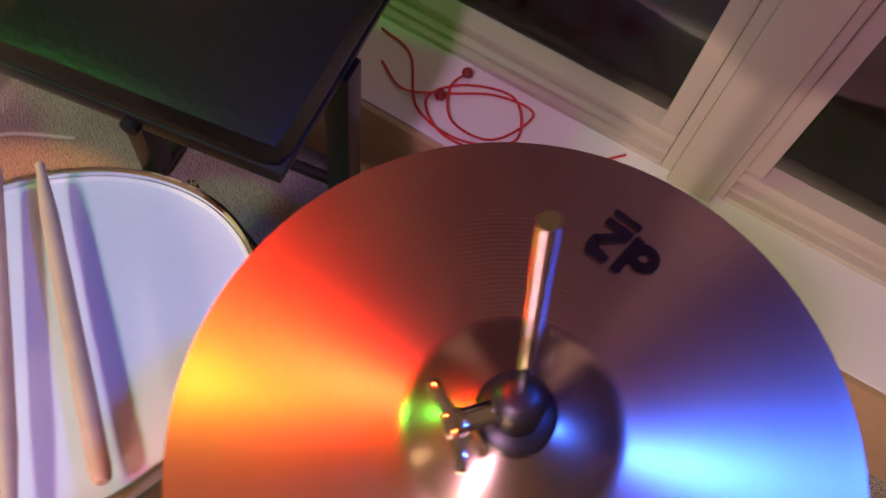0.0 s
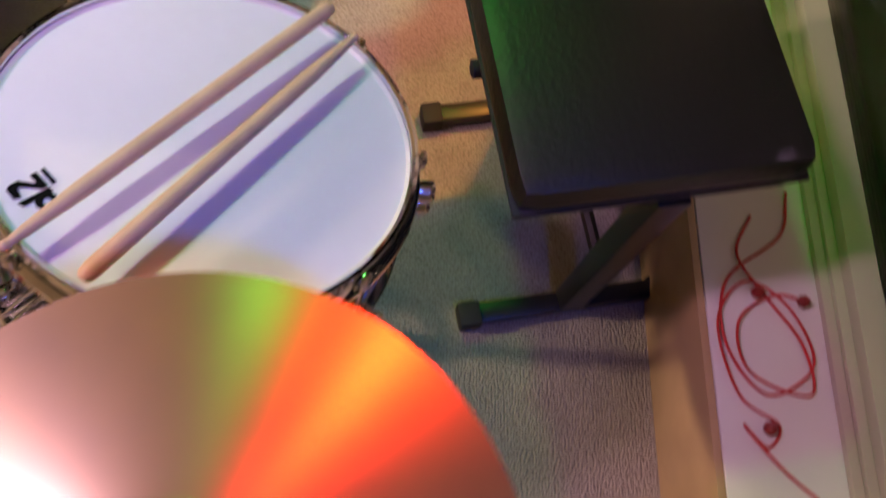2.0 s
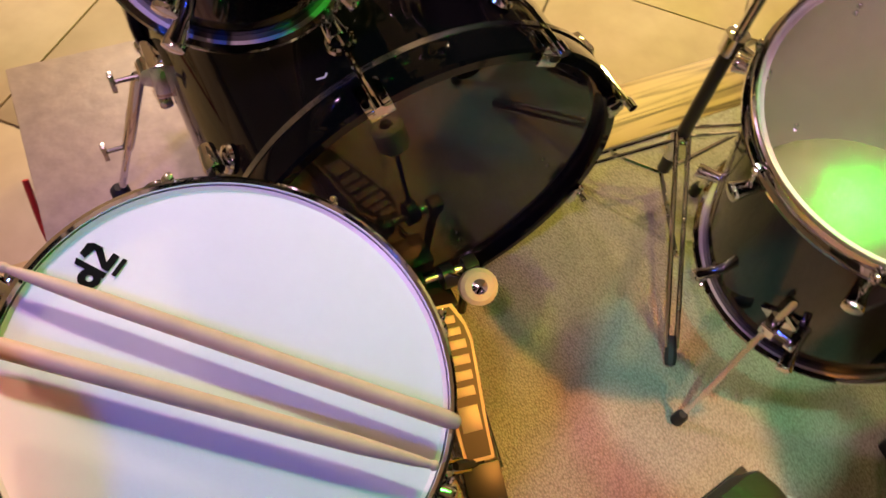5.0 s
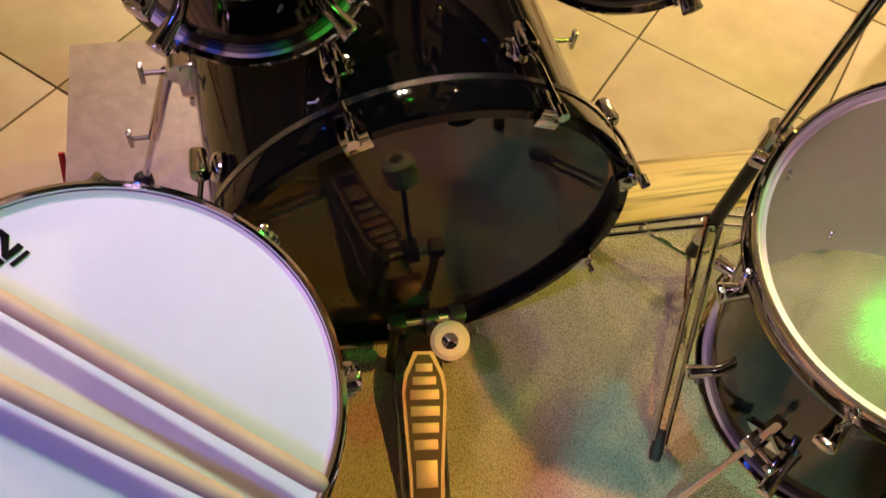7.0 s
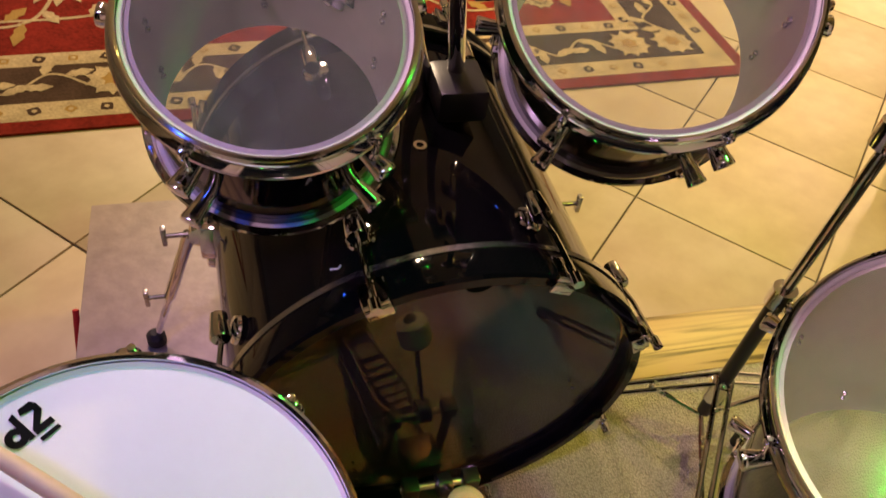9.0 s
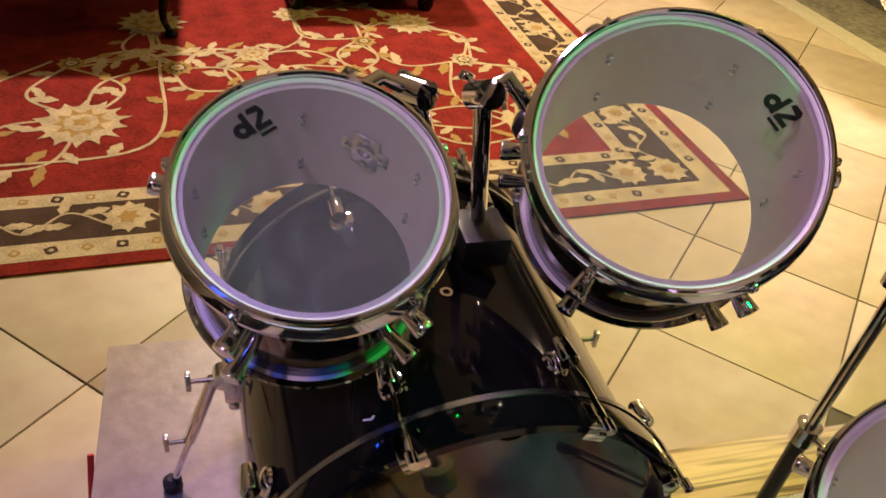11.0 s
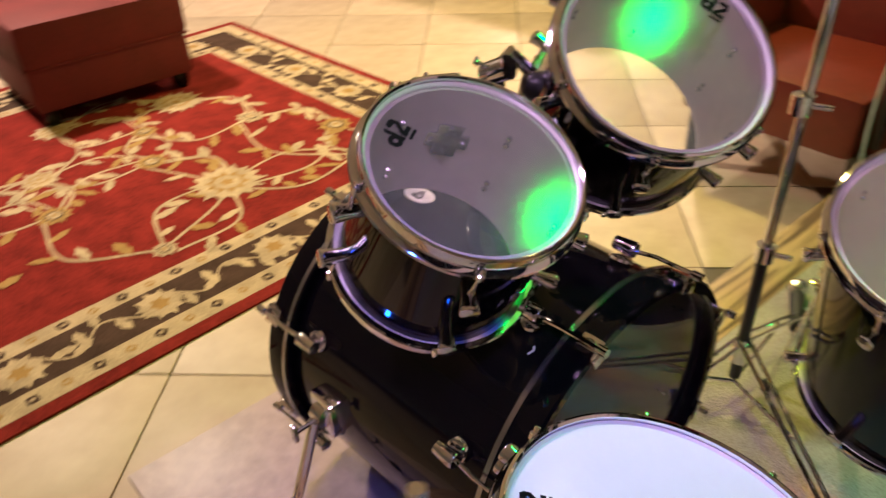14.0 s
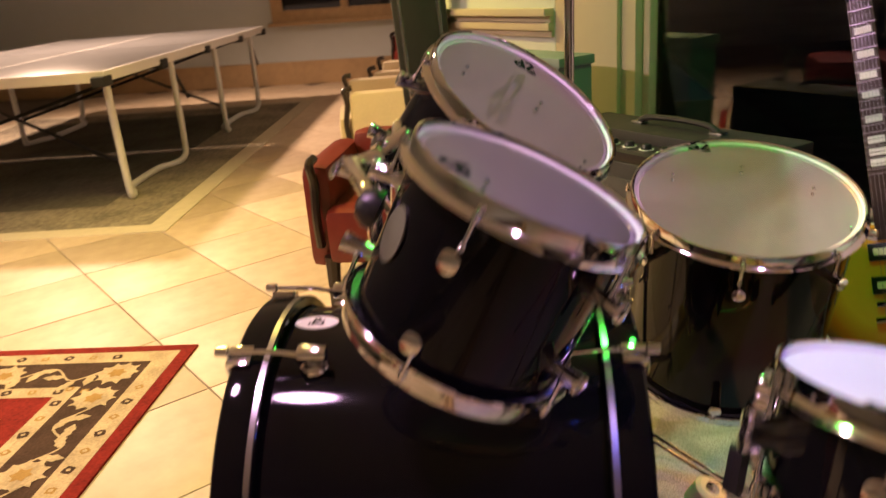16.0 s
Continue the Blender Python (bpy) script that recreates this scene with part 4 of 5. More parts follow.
fbd = part("fingerboard", box(-0.0255, 0.0255, 0.29, 0.84, 0.006, 0.011, 0.002), mat("rosewood", (0.04, 0.02, 0.012), 0.45, grain=0.3), gt)
for k in range(20):
    y = 0.85 - 0.6 * (1 - 2 ** (-(k + 1) / 12))
    part("fret", box(-0.0255, 0.0255, y - 0.001, y + 0.001, 0.011, 0.0122), STEEL, fbd)
    if k in (2, 4, 6, 8, 11, 14, 16, 18):
        part("inlay", box(-0.017, 0.017, y + 0.006, y + 0.022, 0.011, 0.0116), SILL_PAINT, fbd)
part("headstock", plate([(-0.025, 0.84), (0.025, 0.84), (0.042, 0.9), (0.04, 1.0), (0.0, 1.015), (-0.04, 1.0), (-0.042, 0.9)], -0.01, 0.006), BLACK_WRAP, gt)
for s in (-1, 1):
    for k in range(3):
        part("tuner", lathe([(0.004, 0), (0.004, 0.02), (0.009, 0.022), (0.009, 0.03), (0.001, 0.032)], 10, m=pose(s * 0.04, 0.89 + 0.035 * k, -0.002, 0, 90 * s, 0)), CHROME, gt)
for k in range(6):
    x = -0.018 + 0.0072 * k
    part("string", tube([(x * 1.3, 0.112, 0.018), (x * 1.3, 0.148, 0.016), (x, 0.85, 0.0135)], 0.0005, 4), STEEL, gt)
# stand of the guitar
gs = thing("guitar_stand", "white tubular guitar stand on the carpet", "guitar stand")
WTUBE = mat("white_tube", (0.78, 0.76, 0.74), 0.4)
base = Vector((0.585, -0.672, 0.39))
part("front_leg", tube(smooth_path([base + Vector((0, -0.02, -0.01)), (0.6, -0.76, 0.32), (0.615, -0.8, STAGE + 0.01)], 4), 0.009, 10), WTUBE, gs)
part("front_leg", tube(smooth_path([base + Vector((0, -0.03, -0.01)), (0.64, -0.79, 0.3), (0.7, -0.875, STAGE + 0.02), (0.735, -0.87, 0.36), (0.76, -0.86, 0.46)], 5), 0.009, 10), WTUBE, gs)
part("back_post", tube([base + Vector((0.02, -0.03, -0.02)), (0.72, -0.8, 0.62), (0.86, -0.79, 0.95)], 0.009, 10), WTUBE, gs)
part("back_leg", tube([(0.72, -0.8, 0.62), (0.72, -0.87, STAGE + 0.01)], 0.009, 10), WTUBE, gs)
part("cradle", tube(smooth_path([base + Vector((-0.02, 0.09, -0.0)), base + Vector((0.0, 0.06, -0.02)), base + Vector((0.01, -0.09, -0.02)), base + Vector((-0.03, -0.12, 0.01))], 5), 0.008, 10), WTUBE, gs)
WIRE = mat("pale_wire", (0.5, 0.55, 0.5), 0.5)
solid("guitar_cable", tube(smooth_path([(0.46, -0.62, 0.5), (0.41, -0.6, 0.48), (0.385, -0.6, 0.38), (0.37, -0.56, 0.28), (0.34, -0.53, STAGE + 0.004), (0.3, -0.6, STAGE + 0.004), (0.2, -0.66, STAGE + 0.004)], 6), 0.0035, 8), WIRE, "pale grey cable plugged into the guitar", "cable")
solid("black_cable", tube(smooth_path([(0.66, -0.6, STAGE + 0.005), (0.56, -0.62, STAGE + 0.005), (0.6, -0.72, STAGE + 0.005), (0.68, -0.82, STAGE + 0.005), (0.715, -0.87, 0.33), (0.74, -0.86, 0.47), (0.74, -0.93, 0.466)], 6), 0.0045, 8), RUBBER, "black power cable running up onto the sill", "cable")
solid("power_plug", box(0.722, 0.758, -0.985, -0.925, 0.4555, 0.478, 0.006), RUBBER, "black power plug lying on the sill", "plug")
pk = thing("pedal_box", "low black foot switch box on the carpet", "pedal")
part("case", box(0.56, 0.68, -0.58, -0.53, STAGE, STAGE + 0.025, 0.01, m=pose(0, 0, 0)), RUBBER, pk)

# ---- amplifier
AM = Matrix.Translation((1.32, 0.135, STAGE)) @ Matrix.Rotation(math.atan2(-0.65, -0.76), 4, "Z")
am = thing("guitar_amplifier", "black combo guitar amplifier with silver grille and knob panel", "amplifier", AM)
TOLEX = mat("tolex", (0.018, 0.018, 0.018), 0.6, bump=0.5, scale=300)
GRILLE = mat("grille_cloth", (0.07, 0.065, 0.065), 0.8, grain=0.4, scale=350, bump=0.8)
AW, AD, AH = 0.72, 0.3, 0.58
part("cabinet", box(0, AW, 0.0, AD, 0.012, AH - 0.055, 0.008), TOLEX, am)
part("cabinet_top", box(0, AW, 0.12, AD, AH - 0.056, AH, 0.008), TOLEX, am)
for x in (0, AW - 0.02):
    part("cabinet_cheek", box(x, x + 0.02, 0.0, 0.12, AH - 0.056, AH, 0.006), TOLEX, am)
part("grille", box(0.025, AW - 0.025, -0.006, 0.002, 0.035, AH - 0.1, 0.003), GRILLE, am)
part("name_plate", box(0.06, 0.17, -0.01, -0.005, AH - 0.19, AH - 0.15, 0.002), STEEL, am, "silver script plate drawn as a plain bar")
pn = part("control_panel", box(0.02, AW - 0.02, 0.005, 0.115, AH - 0.056, AH - 0.03, 0.002), BLACK_METAL, am)
part("panel_strip", box(0.03, AW - 0.03, 0.03, 0.034, AH - 0.0298, AH - 0.0285), STEEL, pn)
for k in range(7):
    x = 0.13 + 0.062 * k
    kn = part("knob", lathe([(0.015, 0.0), (0.0135, 0.012), (0.011, 0.015), (0.001, 0.015)], 16, m=pose(x, 0.07, AH - 0.03)), BLACK_METAL, pn)
    part("knob_ring", lathe([(0.0205, 0), (0.0205, 0.0015), (0.016, 0.0015), (0.016, 0)], 16, closed=True, m=pose(x, 0.07, AH - 0.0298)), SILL_PAINT, pn)
for k in range(5):
    part("button", box(0.565 + 0.022 * k, 0.579 + 0.022 * k, 0.06, 0.075, AH - 0.03, AH - 0.024, 0.001), STEEL, pn)
part("jack", lathe([(0.009, 0), (0.009, 0.03), (0.006, 0.045), (0.001, 0.046)], 12, m=pose(0.062, 0.07, AH - 0.03)), SILL_PAINT, pn, "white cable plug in the jack")
hd = tube(smooth_path([(0.22, 0.21, AH + 0.004), (0.25, 0.21, AH + 0.022), (0.36, 0.21, AH + 0.028), (0.47, 0.21, AH + 0.022), (0.5, 0.21, AH + 0.004)], 4), 0.009, 8)
part("handle", hd, RUBBER, am)
for x in (0.22, 0.5):
    part("handle_cap", box(x - 0.02, x + 0.02, 0.195, 0.225, AH, AH + 0.01, 0.003), STEEL, am)
for x, y in ((0.05, 0.05), (AW - 0.05, 0.05), (0.05, AD - 0.05), (AW - 0.05, AD - 0.05)):
    part("foot", lathe([(0.016, 0), (0.016, 0.014), (0.001, 0.014)], 10, m=pose(x, y, 0)), RUBBER, am)
pj = AM @ Vector((0.062, 0.07, AH + 0.01))
solid("amp_cable", tube(smooth_path([pj, pj + Vector((0, 0, 0.06)), pj + Vector((-0.03, 0.06, 0.09)), pj + Vector((-0.07, 0.12, 0.03)), pj + Vector((-0.09, 0.14, -0.15)), pj + Vector((-0.1, 0.12, -0.45)), (1.2, 0.12, STAGE + 0.005), (1.0, 0.05, STAGE + 0.005), (0.85, 0.1, STAGE + 0.005)], 7), 0.004, 8), WIRE, "pale cable looping out of the amplifier", "cable")
sb = thing("storage_box", "tall grey teal box standing against the sill", "box", BAYM @ pose(0, 0.0, STAGE))
BOARD = mat("grey_board", (0.2, 0.27, 0.29), 0.6, grain=0.1, scale=8)
part("carton", box(1.36, 1.76, 0.17, 0.32, 0, 0.72, 0.01), BOARD, sb)
part("lid", box(1.35, 1.77, 0.166, 0.326, 0.718, 0.75, 0.006), BOARD, sb)
gc = thing("guitar_case", "black upright instrument case leaning beside the wall", "case")
bm = box(-0.12, 0.12, -0.05, 0.05, 0, 1.4, 0.02)
part("shell", bm, TOLEX, gc)
for x in (-0.085, 0.085):
    part("edge_strip", box(x - 0.008, x + 0.008, -0.053, 0.053, 0.02, 1.385, 0.003), STEEL, gc)
for z in (0.3, 0.85):
    part("latch", box(-0.03, 0.03, 0.048, 0.062, z, z + 0.05, 0.004), STEEL, gc)
gc.matrix_world = pose(2.53, 0.6, 0.0, 0, 3, 100)
mc = thing("microphone", "black hand microphone lying near the drums", "microphone")
part("handle", tube([(0.78, 0.06, STAGE + 0.02), (0.9, 0.12, STAGE + 0.02)], 0.016, 12, taper=[0.014, 0.018]), RUBBER, mc)
part("grille_ball", lathe([(0.001, -0.026), (0.02, -0.018), (0.026, 0), (0.02, 0.018), (0.001, 0.026)], 16, m=pose(0.92, 0.13, STAGE + 0.026)), STEEL, mc)

# ---- red earphone cable on the sill
Z = 0.459
rc = thing("earphone_cable", "tangled thin red earphone cable on the white sill", "cable")
part("wire", tube(smooth_path([(-0.2, -1.04, Z), (-0.27, -1.02, Z), (-0.34, -0.93, Z + 0.004), (-0.43, -0.92, Z), (-0.5, -0.97, Z), (-0.46, -1.04, Z + 0.003), (-0.38, -1.02, Z), (-0.34, -0.96, Z), (-0.4, -0.91, Z + 0.004), (-0.5, -0.93, Z), (-0.54, -0.98, Z), (-0.57, -0.96, Z), (-0.54, -0.93, Z + 0.003), (-0.6, -0.98, Z), (-0.66, -1.05, Z)], 8), 0.0022, 6), cable_red, rc)
part("wire", tube(smooth_path([(-0.24, -0.98, Z), (-0.3, -0.95, Z + 0.003), (-0.36, -0.985, Z), (-0.43, -1.03, Z), (-0.5, -1.03, Z + 0.003), (-0.47, -0.95, Z), (-0.4, -0.94, Z + 0.004), (-0.36, -1.0, Z), (-0.37, -1.05, Z)], 8), 0.0022, 6), cable_red, rc)
for x, y in ((-0.358, -0.972), (-0.37, -1.038), (-0.545, -0.965)):
    part("bud", lathe([(0.001, -0.009), (0.008, -0.006), (0.01, 0.002), (0.006, 0.008), (0.001, 0.009)], 12, m=pose(x, y, Z + 0.006, 60, 20, x * 900)), mat("dark_red", (0.25, 0.02, 0.02), 0.4), rc, "dark red earbud")

# ---- rug
RM = Matrix.Translation((1.498, 1.453, 0)) @ Matrix.Rotation(radians(3.4), 4, "Z")
RL, RW = 3.15, 2.45
rug = thing("floral_rug", "large red rug with a brown floral border on the tiles", "rug", RM)
GOLD = mat("rug_gold", (0.4, 0.25, 0.08), 0.95, grain=0.25, scale=200, spec=0.1)
part("ground_weave", box(-RL, 0, 0, RW, -0.005, 0.008, 0.002), RUG_RED, rug)


def frame_band(name, a, b, z, m_, label):
    for x0, x1, y0, y1 in ((-RL + a, -a, a, b), (-RL + a, -a, RW - b, RW - a), (-RL + a, -RL + b, b, RW - b), (-b, -a, b, RW - b)):
        part(name, box(x0, x1, y0, y1, 0.004, z), m_, rug, label)


frame_band("cream_band", 0.05, 0.13, 0.009, RUG_CREAM, "cream guard band")
frame_band("brown_band", 0.13, 0.31, 0.009, RUG_DARK, "dark brown border band")
frame_band("cream_band", 0.31, 0.375, 0.009, RUG_CREAM, "cream guard band")
rng = random.Random(4)


def flower(bm, x, y, r, petals, z, squash=1.0, depth=0.24):
    n = petals * 4
    a0 = rng.random() * 6
    ring = []
    for i in range(n):
        a = a0 + 2 * math.pi * i / n
        k = (1, 0.92 - depth / 2, 1 - depth, 0.92 - depth / 2)[i % 4] * (1 + rng.uniform(-0.06, 0.06))
        ring.append(bm.verts.new((x + r * k * math.cos(a), y + r * k * math.sin(a) * squash, z)))
    c = bm.verts.new((x, y, z))
    for i in range(n):
        bm.faces.new((c, ring[i], ring[(i + 1) % n]))


def leaf(bm, x, y, a, ln_, w, z):
    d, s = Vector((math.cos(a), math.sin(a))), Vector((-math.sin(a), math.cos(a)))
    pts = [(0, 0), (0.3, 0.5), (0.45, 0.38), (0.62, 0.55), (1, 0), (0.62, -0.55), (0.45, -0.38), (0.3, -0.5)]
    bm.faces.new([bm.verts.new((x + d.x * u * ln_ + s.x * v * w, y + d.y * u * ln_ + s.y * v * w, z)) for u, v in pts])


def strip(bm, pts, w, z):
    pts = [Vector((p[0], p[1], 0)) for p in pts]
    rows = []
    for i, p in enumerate(pts):
        d = (pts[min(i + 1, len(pts) - 1)] - pts[max(0, i - 1)]).normalized()
        s = Vector((-d.y, d.x, 0)) * w / 2
        rows.append((bm.verts.new((p.x + s.x, p.y + s.y, z)), bm.verts.new((p.x - s.x, p.y - s.y, z))))
    for a, b in zip(rows, rows[1:]):
        bm.faces.new((a[0], a[1], b[1], b[0]))


cream, gold, dark, vine = bmesh.new(), bmesh.new(), bmesh.new(), bmesh.new()
RI = RM.inverted()
big = [(-0.817, 2.126, 0.165), (-0.3, 1.98, 0.0), (0.34, 2.12, 0.15), (-0.62, 3.0, 0.15), (0.55, 3.0, 0.13), (0.95, 2.25, 0.08), (-1.3, 2.55, 0.12), (-0.195, 2.678, 0.085), (-0.25, 2.35, 0.07), (0.2, 2.5, 0.07),
       (-0.5, 2.55, 0.07), (0.72, 2.6, 0.07), (1.118, 2.827, 0.07), (-1.15, 1.85, 0.07), (0.0, 3.1, 0.09), (0.85, 1.95, 0.06), (-0.05, 1.85, 0.05), (-0.9, 2.6, 0.06), (0.3, 2.8, 0.06), (-1.4, 3.1, 0.1)]
spots = []
for x, y, r in big:
    p = RI @ Vector((x, y, 0))
    if r and -RL + 0.45 < p.x < -0.42 and 0.42 < p.y < RW - 0.42:
        spots.append((p.x, p.y, r))
        z = 0.0112 + rng.random() * 0.0004
        flower(cream if r > 0.08 or rng.random() < 0.4 else gold, p.x, p.y, r, 14 if r > 0.1 else 9, z)
        flower(gold if r > 0.08 else dark, p.x, p.y, r * 0.62, 10, z + 0.0008, depth=0.35)
        flower(cream, p.x, p.y, r * 0.4, 8, z + 0.0015, depth=0.1)
        flower(gold, p.x, p.y, r * 0.2, 5, z + 0.0022, depth=0.4)
for i, (x, y, r) in enumerate(spots):
    near = sorted(spots, key=lambda q: (q[0] - x) ** 2 + (q[1] - y) ** 2)[1:4]
    for qx, qy, qr in near:
        mx, my = (x + qx) / 2, (y + qy) / 2
        nx, ny = -(qy - y), qx - x
        k = rng.choice((-0.35, 0.35, 0.28))
        path = smooth_path([(x, y, 0), (mx + nx * k, my + ny * k, 0), (qx + nx * 0.1, qy + ny * 0.1, 0)], 10)
        strip(vine, path, 0.013, 0.0095 + rng.random() * 0.0006)
        for j in range(3, len(path) - 2, 4):
            d = path[j + 1] - path[j - 1]
            a = math.atan2(d.y, d.x) + rng.choice((-0.9, 0.9))
            if not any((path[j].x - u) ** 2 + (path[j].y - v) ** 2 < (w + 0.02) ** 2 for u, v, w in spots):
                leaf(cream if rng.random() < 0.6 else gold, path[j].x, path[j].y, a, rng.uniform(0.07, 0.13), rng.uniform(0.03, 0.05), 0.0102 + rng.random() * 0.0008)
# border flowers, vines and guard squares
pb = (RI @ Vector((-0.625, 1.553, 0))).x


def along(t, side_):
    return {0: (t, 0.22), 1: (-0.22, t), 2: (t, RW - 0.22), 3: (-RL + 0.22, t)}[side_]


for sd, lo, hi in ((0, -RL + 0.2, -0.2), (1, 0.22, RW - 0.2), (2, -RL + 0.2, -0.2), (3, 0.22, RW - 0.2)):
    t0 = (pb % 0.43) - 0.43 * 20 if sd in (0, 2) else -0.43 * 20 + 0.22
    k = 0
    while t0 < hi:
        if t0 > lo - 0.01:
            x, y = along(t0, sd)
            flower(cream, x, y, 0.082, 10, 0.0112)
            flower(gold, x, y, 0.036, 6, 0.012, depth=0.35)
            pts = [along(t0 + u * 0.43, sd) for u in (0.12, 0.35, 0.6, 0.88)]
            off = ((0, 0.03), (0, -0.045), (0, 0.045), (0, -0.03)) if sd in (0, 2) else ((0.03, 0), (-0.045, 0), (0.045, 0), (-0.03, 0))
            if t0 + 0.43 < hi + 0.1:
                path = smooth_path([(p[0] + o[0], p[1] + o[1], 0) for p, o in zip(pts, off)], 6)
                strip(vine, path, 0.008, 0.0098)
                for j in range(2, len(path) - 1, 3):
                    d = path[j + 1] - path[j - 1]
                    leaf(cream, path[j].x, path[j].y, math.atan2(d.y, d.x) + rng.choice((-0.8, 0.8)), 0.085, 0.035, 0.0103 + rng.random() * 0.0006)
        t0 += 0.43
    for off in (0.09, 0.3425):
        t = lo + 0.06
        while t < hi - 0.05:
            x, y = {0: (t, off), 1: (-off, t), 2: (t, RW - off), 3: (-RL + off, t)}[sd]
            tgt = (dark, gold)[k % 2]
            flower(tgt, x, y, 0.018 if k % 2 else 0.022, 4, 0.0098, depth=0.2)
            flower(cream, x, y, 0.008, 4, 0.0104, depth=0.1)
            k += 1
            t += 0.095
for bm, m_, nm in ((cream, RUG_CREAM, "cream_motif"), (gold, GOLD, "gold_motif"), (dark, RUG_DARK, "brown_motif"), (vine, RUG_CREAM, "vine")):
    bmesh.ops.recalc_face_normals(bm, faces=bm.faces[:])
    for f in bm.faces:
        if f.normal.z < 0:
            f.normal_flip()
    tagged(part(nm, bm, m_, rug, smooth=False), kind="stuff")

# ---- furniture on the rug
ot = thing("red_ottoman", "dark red upholstered ottoman on short black feet", "ottoman")
REDCLOTH = mat("red_cloth", (0.16, 0.016, 0.016), 0.7, grain=0.25, scale=60, bump=0.2)
part("base", box(-0.02, 0.73, 3.13, 3.74, 0.08, 0.285, 0.025), REDCLOTH, ot)
part("cushion", box(-0.03, 0.74, 3.12, 3.75, 0.28, 0.48, 0.035), REDCLOTH, ot)
part("welt", box(-0.026, 0.736, 3.124, 3.746, 0.277, 0.287, 0.004), REDCLOTH, ot)
for x in (0.04, 0.67):
    for y in (3.18, 3.68):
        part("foot", lathe([(0.03, 0.0), (0.042, 0.03), (0.04, 0.082), (0.001, 0.083)], 12, m=pose(x, y, 0.008)), BLACK_WRAP, ot)
tb = thing("side_table", "black wooden side table with curved cabriole legs", "table")
part("tabletop", box(-1.5, -0.45, 2.72, 3.4, 0.44, 0.475, 0.008, m=pose(0, 0, 0)), BLACK_WRAP, tb)
part("apron", box(-1.44, -0.51, 2.78, 3.34, 0.36, 0.44, 0.006), BLACK_WRAP, tb)
for fx, fy, sx, sy in ((-0.544, 2.865, 1, -1), (-1.3, 2.76, -1, -1), (-1.32, 3.25, -1, 1), (-0.56, 3.3, 1, 1)):
    pts = smooth_path([(fx - 0.0 * sx, fy, 0.37), (fx + 0.03 * sx, fy + 0.02 * sy, 0.3), (fx + 0.0 * sx, fy, 0.17), (fx - 0.012 * sx, fy - 0.01 * sy, 0.08), (fx + 0.012 * sx, fy + 0.01 * sy, 0.028)], 4)
    leg = part("leg", tube(pts, 0.02, 12, taper=[0.038 - 0.024 * min(1, i / (len(pts) * 0.75)) for i in range(len(pts))]), BLACK_WRAP, tb)
    part("pad_foot", lathe([(0.018, 0), (0.03, 0.006), (0.03, 0.018), (0.012, 0.034), (0.001, 0.035)], 12, m=pose(fx + 0.012 * sx, fy + 0.01 * sy, 0.008)), BLACK_WRAP, leg)

# ---- table tennis table on its pale rug
u_ = Vector((0.995, 0.1, 0))
TM = Matrix.Translation((2.937, 2.286, 0)) @ Matrix.Rotation(math.atan2(0.47, 4.62), 4, "Z")
cr = thing("pale_rug", "beige patterned rug with a cream edge and painted table shadow on the tiles", "rug", TM)
part("edge_band", box(0, 4.75, 0, 3.4, -0.005, 0.007, 0.002), mat("rug_ivory", (0.62, 0.54, 0.4), 0.95, grain=0.12, scale=150, bump=0.4, spec=0.1), cr)
part("border_field", box(0.14, 4.61, 0.14, 3.26, 0.004, 0.0085), mat("rug_beige", (0.36, 0.31, 0.23), 0.95, grain=0.55, scale=28, bump=0.4, spec=0.1, second=(0.16, 0.14, 0.11)), cr)
# the table's shadow, put into the rug as a darker field
part("shadow_field", box(0.62, 4.15, 0.62, 2.8, 0.004, 0.0095), mat("rug_shadow", (0.17, 0.15, 0.12), 0.95, grain=0.4, scale=24, bump=0.4, spec=0.1), cr)
T2 = TM @ pose(0.62, 0.42, 0)
tt = thing("folding_table", "long grey games table with white tubular folding legs", "table", T2)
TT = mat("table_grey", (0.2, 0.2, 0.21), 0.28, grain=0.15, scale=6)
TH = 0.84
part("tabletop", box(-0.1, 1.86, 0, 2.1, TH, TH + 0.03, 0.003), TT, tt)
part("tabletop", box(1.88, 3.84, 0, 2.1, TH, TH + 0.03, 0.003), TT, tt)
part("edge_rail", box(-0.1, 3.84, -0.02, 0.0, TH - 0.035, TH + 0.03, 0.003), WTUBE, tt, "white edge rail")
part("edge_rail", box(-0.12, -0.1, -0.02, 2.12, TH - 0.035, TH + 0.03, 0.003), WTUBE, tt, "white edge rail")
part("edge_rail", box(-0.1, 3.84, 2.1, 2.12, TH - 0.035, TH + 0.03, 0.003), WTUBE, tt, "white edge rail")
part("centre_line", box(-0.1, 3.84, 1.04, 1.06, TH + 0.03, TH + 0.032), WTUBE, tt)
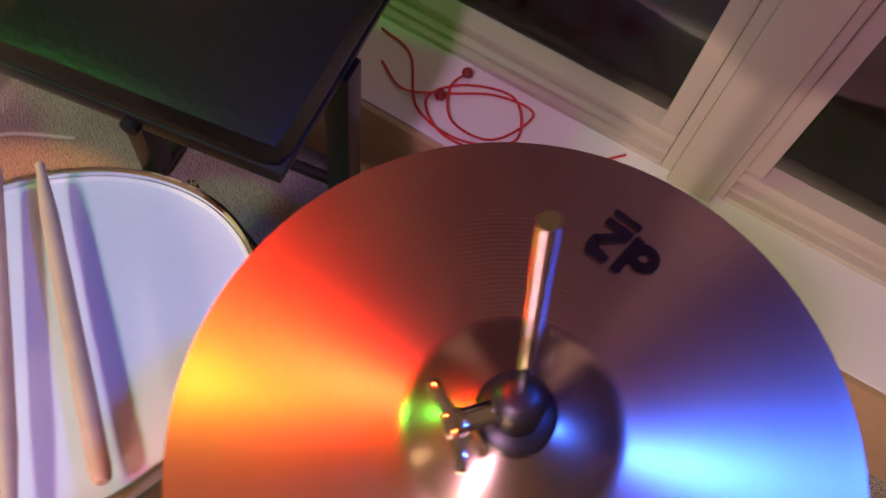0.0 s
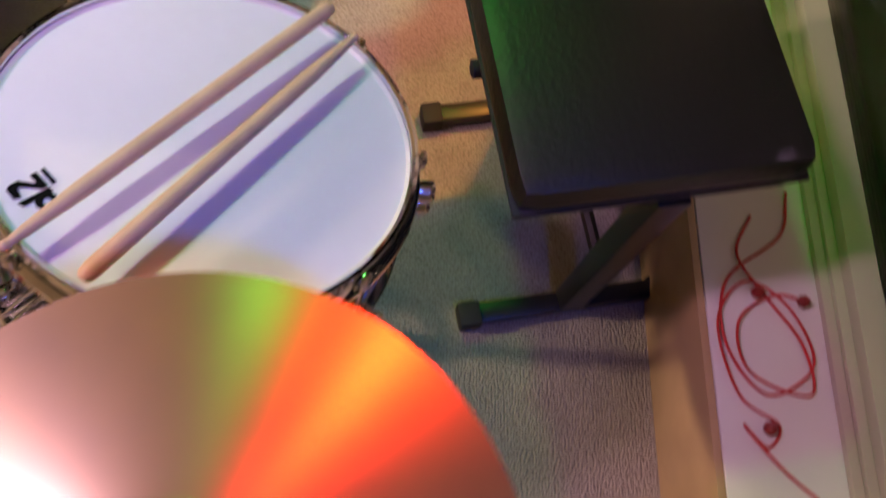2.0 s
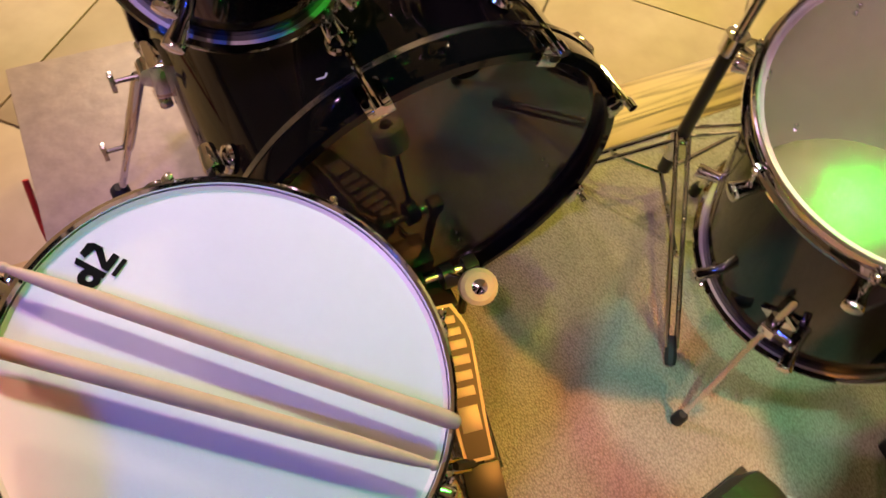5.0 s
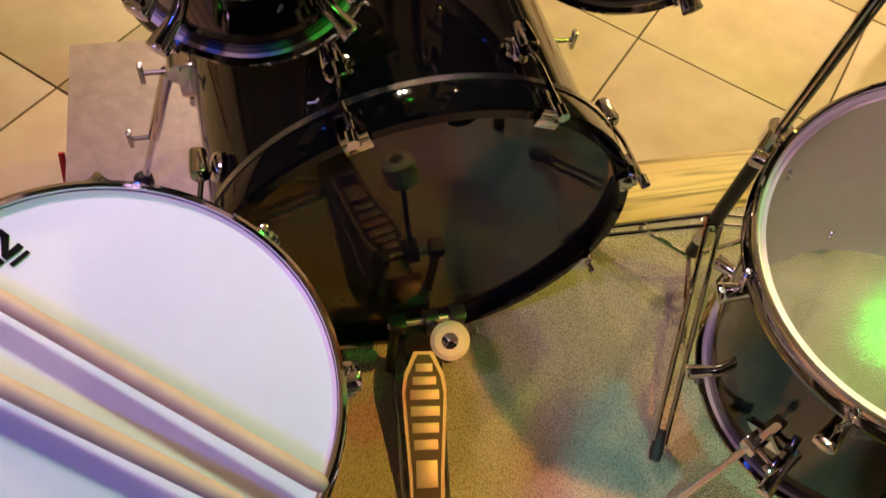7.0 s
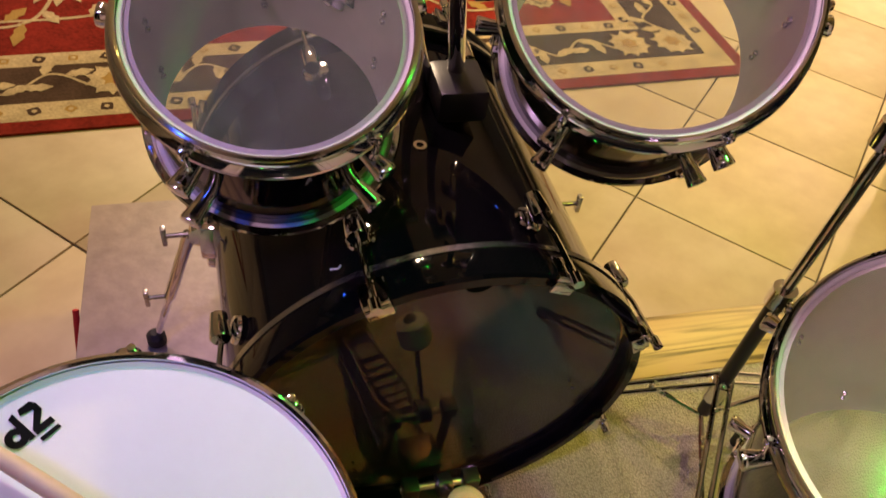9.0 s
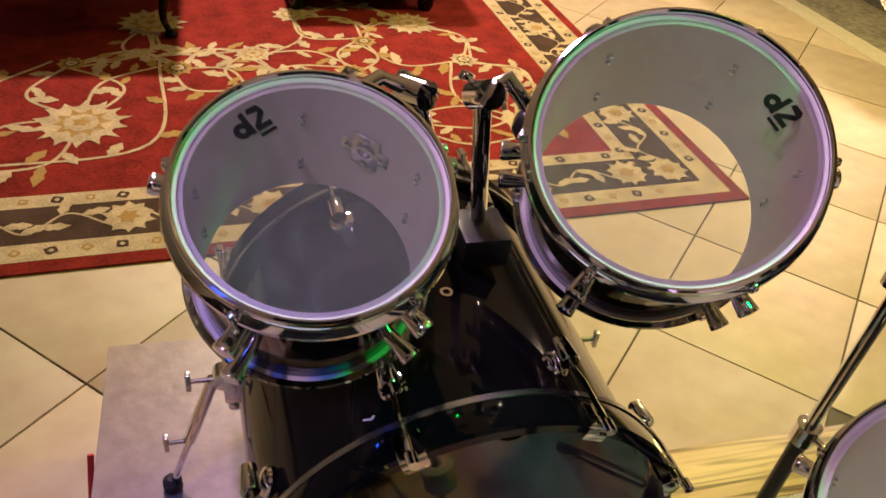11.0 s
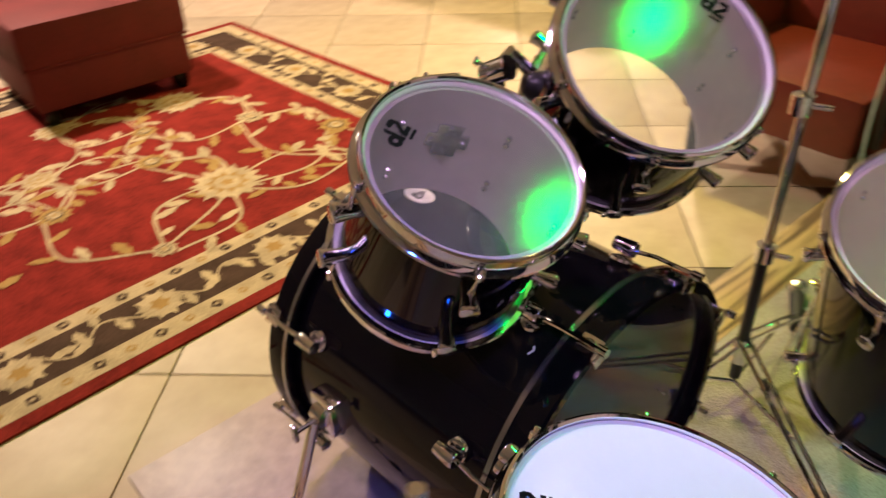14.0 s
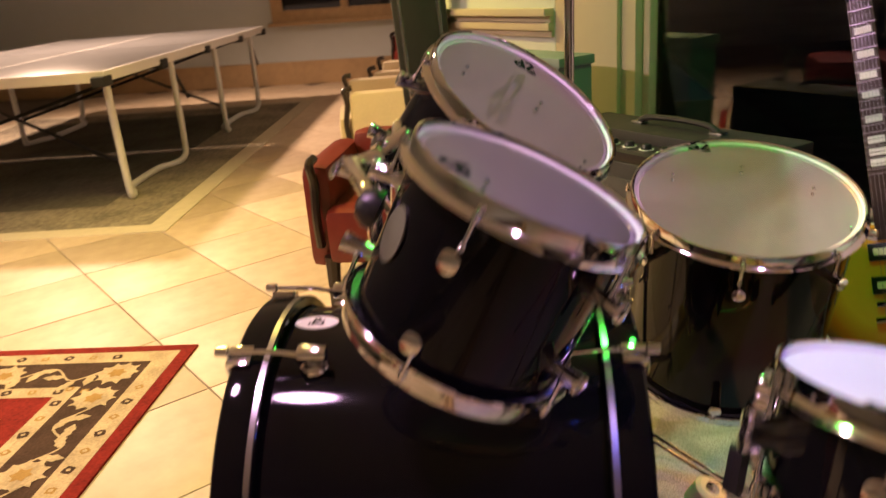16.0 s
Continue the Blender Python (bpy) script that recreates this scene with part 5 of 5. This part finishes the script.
for x0, x1 in ((0.1, 1.25), (2.35, 3.6)):
    for y in (0.08, 2.02):
        s = 0.06 if y < 1 else -0.06
        p = smooth_path([(x0, y, TH - 0.02), (x0 + 0.02, y, 0.12), (x0 + 0.07, y, 0.03), (x0 + 0.2, y + s, 0.025), (x0 + 0.32, y + s * 2, 0.03), (x1 - 0.32, y + s * 2, 0.03), (x1 - 0.15, y + s, 0.025), (x1 - 0.05, y, 0.06), (x1, y, 0.2), (x1, y, TH - 0.02)], 5)
        part("leg_frame", tube(p, 0.024, 10), WTUBE, tt, "white tubular leg frame")
    part("brace", tube([(x0 + 0.05, 0.1, 0.25), (x1 - 0.1, 2.0, TH - 0.05)], 0.013, 8), BLACK_METAL, tt, "black diagonal brace")
    part("brace", tube([(x0 + 0.05, 2.0, 0.25), (x1 - 0.1, 0.1, TH - 0.05)], 0.013, 8), BLACK_METAL, tt, "black diagonal brace")
    part("brace", tube([(x1, 0.08, TH - 0.1), (x1 + 0.45, 0.15, 0.45)], 0.013, 8), BLACK_METAL, tt, "black diagonal brace")
for x in (-0.1, 0.85, 1.87, 2.9, 3.82):
    part("corner_block", box(x - 0.06, x + 0.06, -0.035, 0.05, TH - 0.06, TH + 0.0, 0.006), RUBBER, tt)

# ---- armchairs along the wall


def armchair(name, label, m, cloth, wood, grp, back=0.95):
    c = thing(name, label, "armchair", m, grp)
    part("seat", box(-0.3, 0.3, -0.3, 0.28, 0.24, 0.46, 0.04), cloth, c)
    part("backrest", box(-0.3, 0.3, -0.4, -0.26, 0.26, back, 0.05), cloth, c)
    for s in (-1, 1):
        part("arm", box(s * 0.34 - 0.06, s * 0.34 + 0.06, -0.36, 0.2, 0.2, 0.62, 0.045), cloth, c)
        part("arm_trim", tube(smooth_path([(s * 0.34, 0.18, 0.645), (s * 0.345, 0.23, 0.63), (s * 0.34, 0.215, 0.55), (s * 0.34, 0.235, 0.42), (s * 0.34, 0.22, 0.3)], 4), 0.018, 8), wood, c)
        for y in (-0.32, 0.22):
            part("leg", tube([(s * 0.3, y, 0.26), (s * 0.31, y, 0.0)], 0.025, 8, taper=[0.032, 0.02]), wood, c)
    return c


LEATHER = mat("red_leather", (0.17, 0.022, 0.014), 0.35, grain=0.2, scale=30, bump=0.2)
IVORY = mat("ivory_cloth", (0.62, 0.52, 0.36), 0.8, grain=0.08, scale=60, bump=0.15)
DARKWOOD = mat("dark_wood", (0.02, 0.012, 0.009), 0.3)
armchair("red_armchair", "dark red leather armchair standing on the tiles", pose(1.98, 0.66, 0, 0, 0, 90), LEATHER, DARKWOOD, "", 0.66)
armchair("ivory_armchair", "ivory upholstered armchair with dark carved arm ends", pose(4.1, 1.22, 0, 0, 0, 14), IVORY, DARKWOOD, "ivory armchairs along the wall")
armchair("ivory_armchair", "ivory upholstered armchair with dark carved arm ends", pose(5.15, 1.24, 0, 0, 0, 6), IVORY, DARKWOOD, "ivory armchairs along the wall")
armchair("red_armchair", "dark red leather armchair by the far window", pose(8.2, 1.5, 0, 0, 0, 60), LEATHER, DARKWOOD, "")

# ---- floor tiles, laid diagonally
TS, TA = 0.527, radians(45.4)
ca, sa = math.cos(TA), math.sin(TA)
OX, OY = -0.682, 0.888
tile_meshes = []
for k in range(4):
    g = 0.0028
    tile_meshes.append(mesh("floor_tile", box(g, TS - g, g, TS - g, -0.03, 0.0, 0.0025), TILE))
floor_ob = bpy.data.objects["floor"]
done, rest = 0, []
for i in range(-16, 24):
    for j in range(-16, 24):
        x, y = OX + i * TS * ca - j * TS * sa, OY + i * TS * sa + j * TS * ca
        cx, cy = x + TS / 2 * (ca - sa), y + TS / 2 * (sa + ca)
        if not (-3.4 < cx < 9.1 and EDGE + 0.05 < cy < 6.5) or (cx > 2.9 and cy < 0.6):
            continue
        near = cx < 5 and cy < 4.2
        if near and done < 290:
            ob = new("floor_tile", tile_meshes[(i + 2 * j) % 4])
            ob.parent = floor_ob
            ob.matrix_local = pose(x, y, rng.uniform(-0.0006, 0.0006), 0, 0, 45.4)
            done += 1
        else:
            rest.append((x, y))
bm = bmesh.new()
for x, y in rest:
    box(0.003, TS - 0.003, 0.003, TS - 0.003, -0.03, 0.0, 0, bm, pose(x, y, 0, 0, 0, 45.4))
if rest:
    ob = part("far_tiles", bm, TILE, floor_ob, smooth=False)
    ob["kind"] = "stuff"
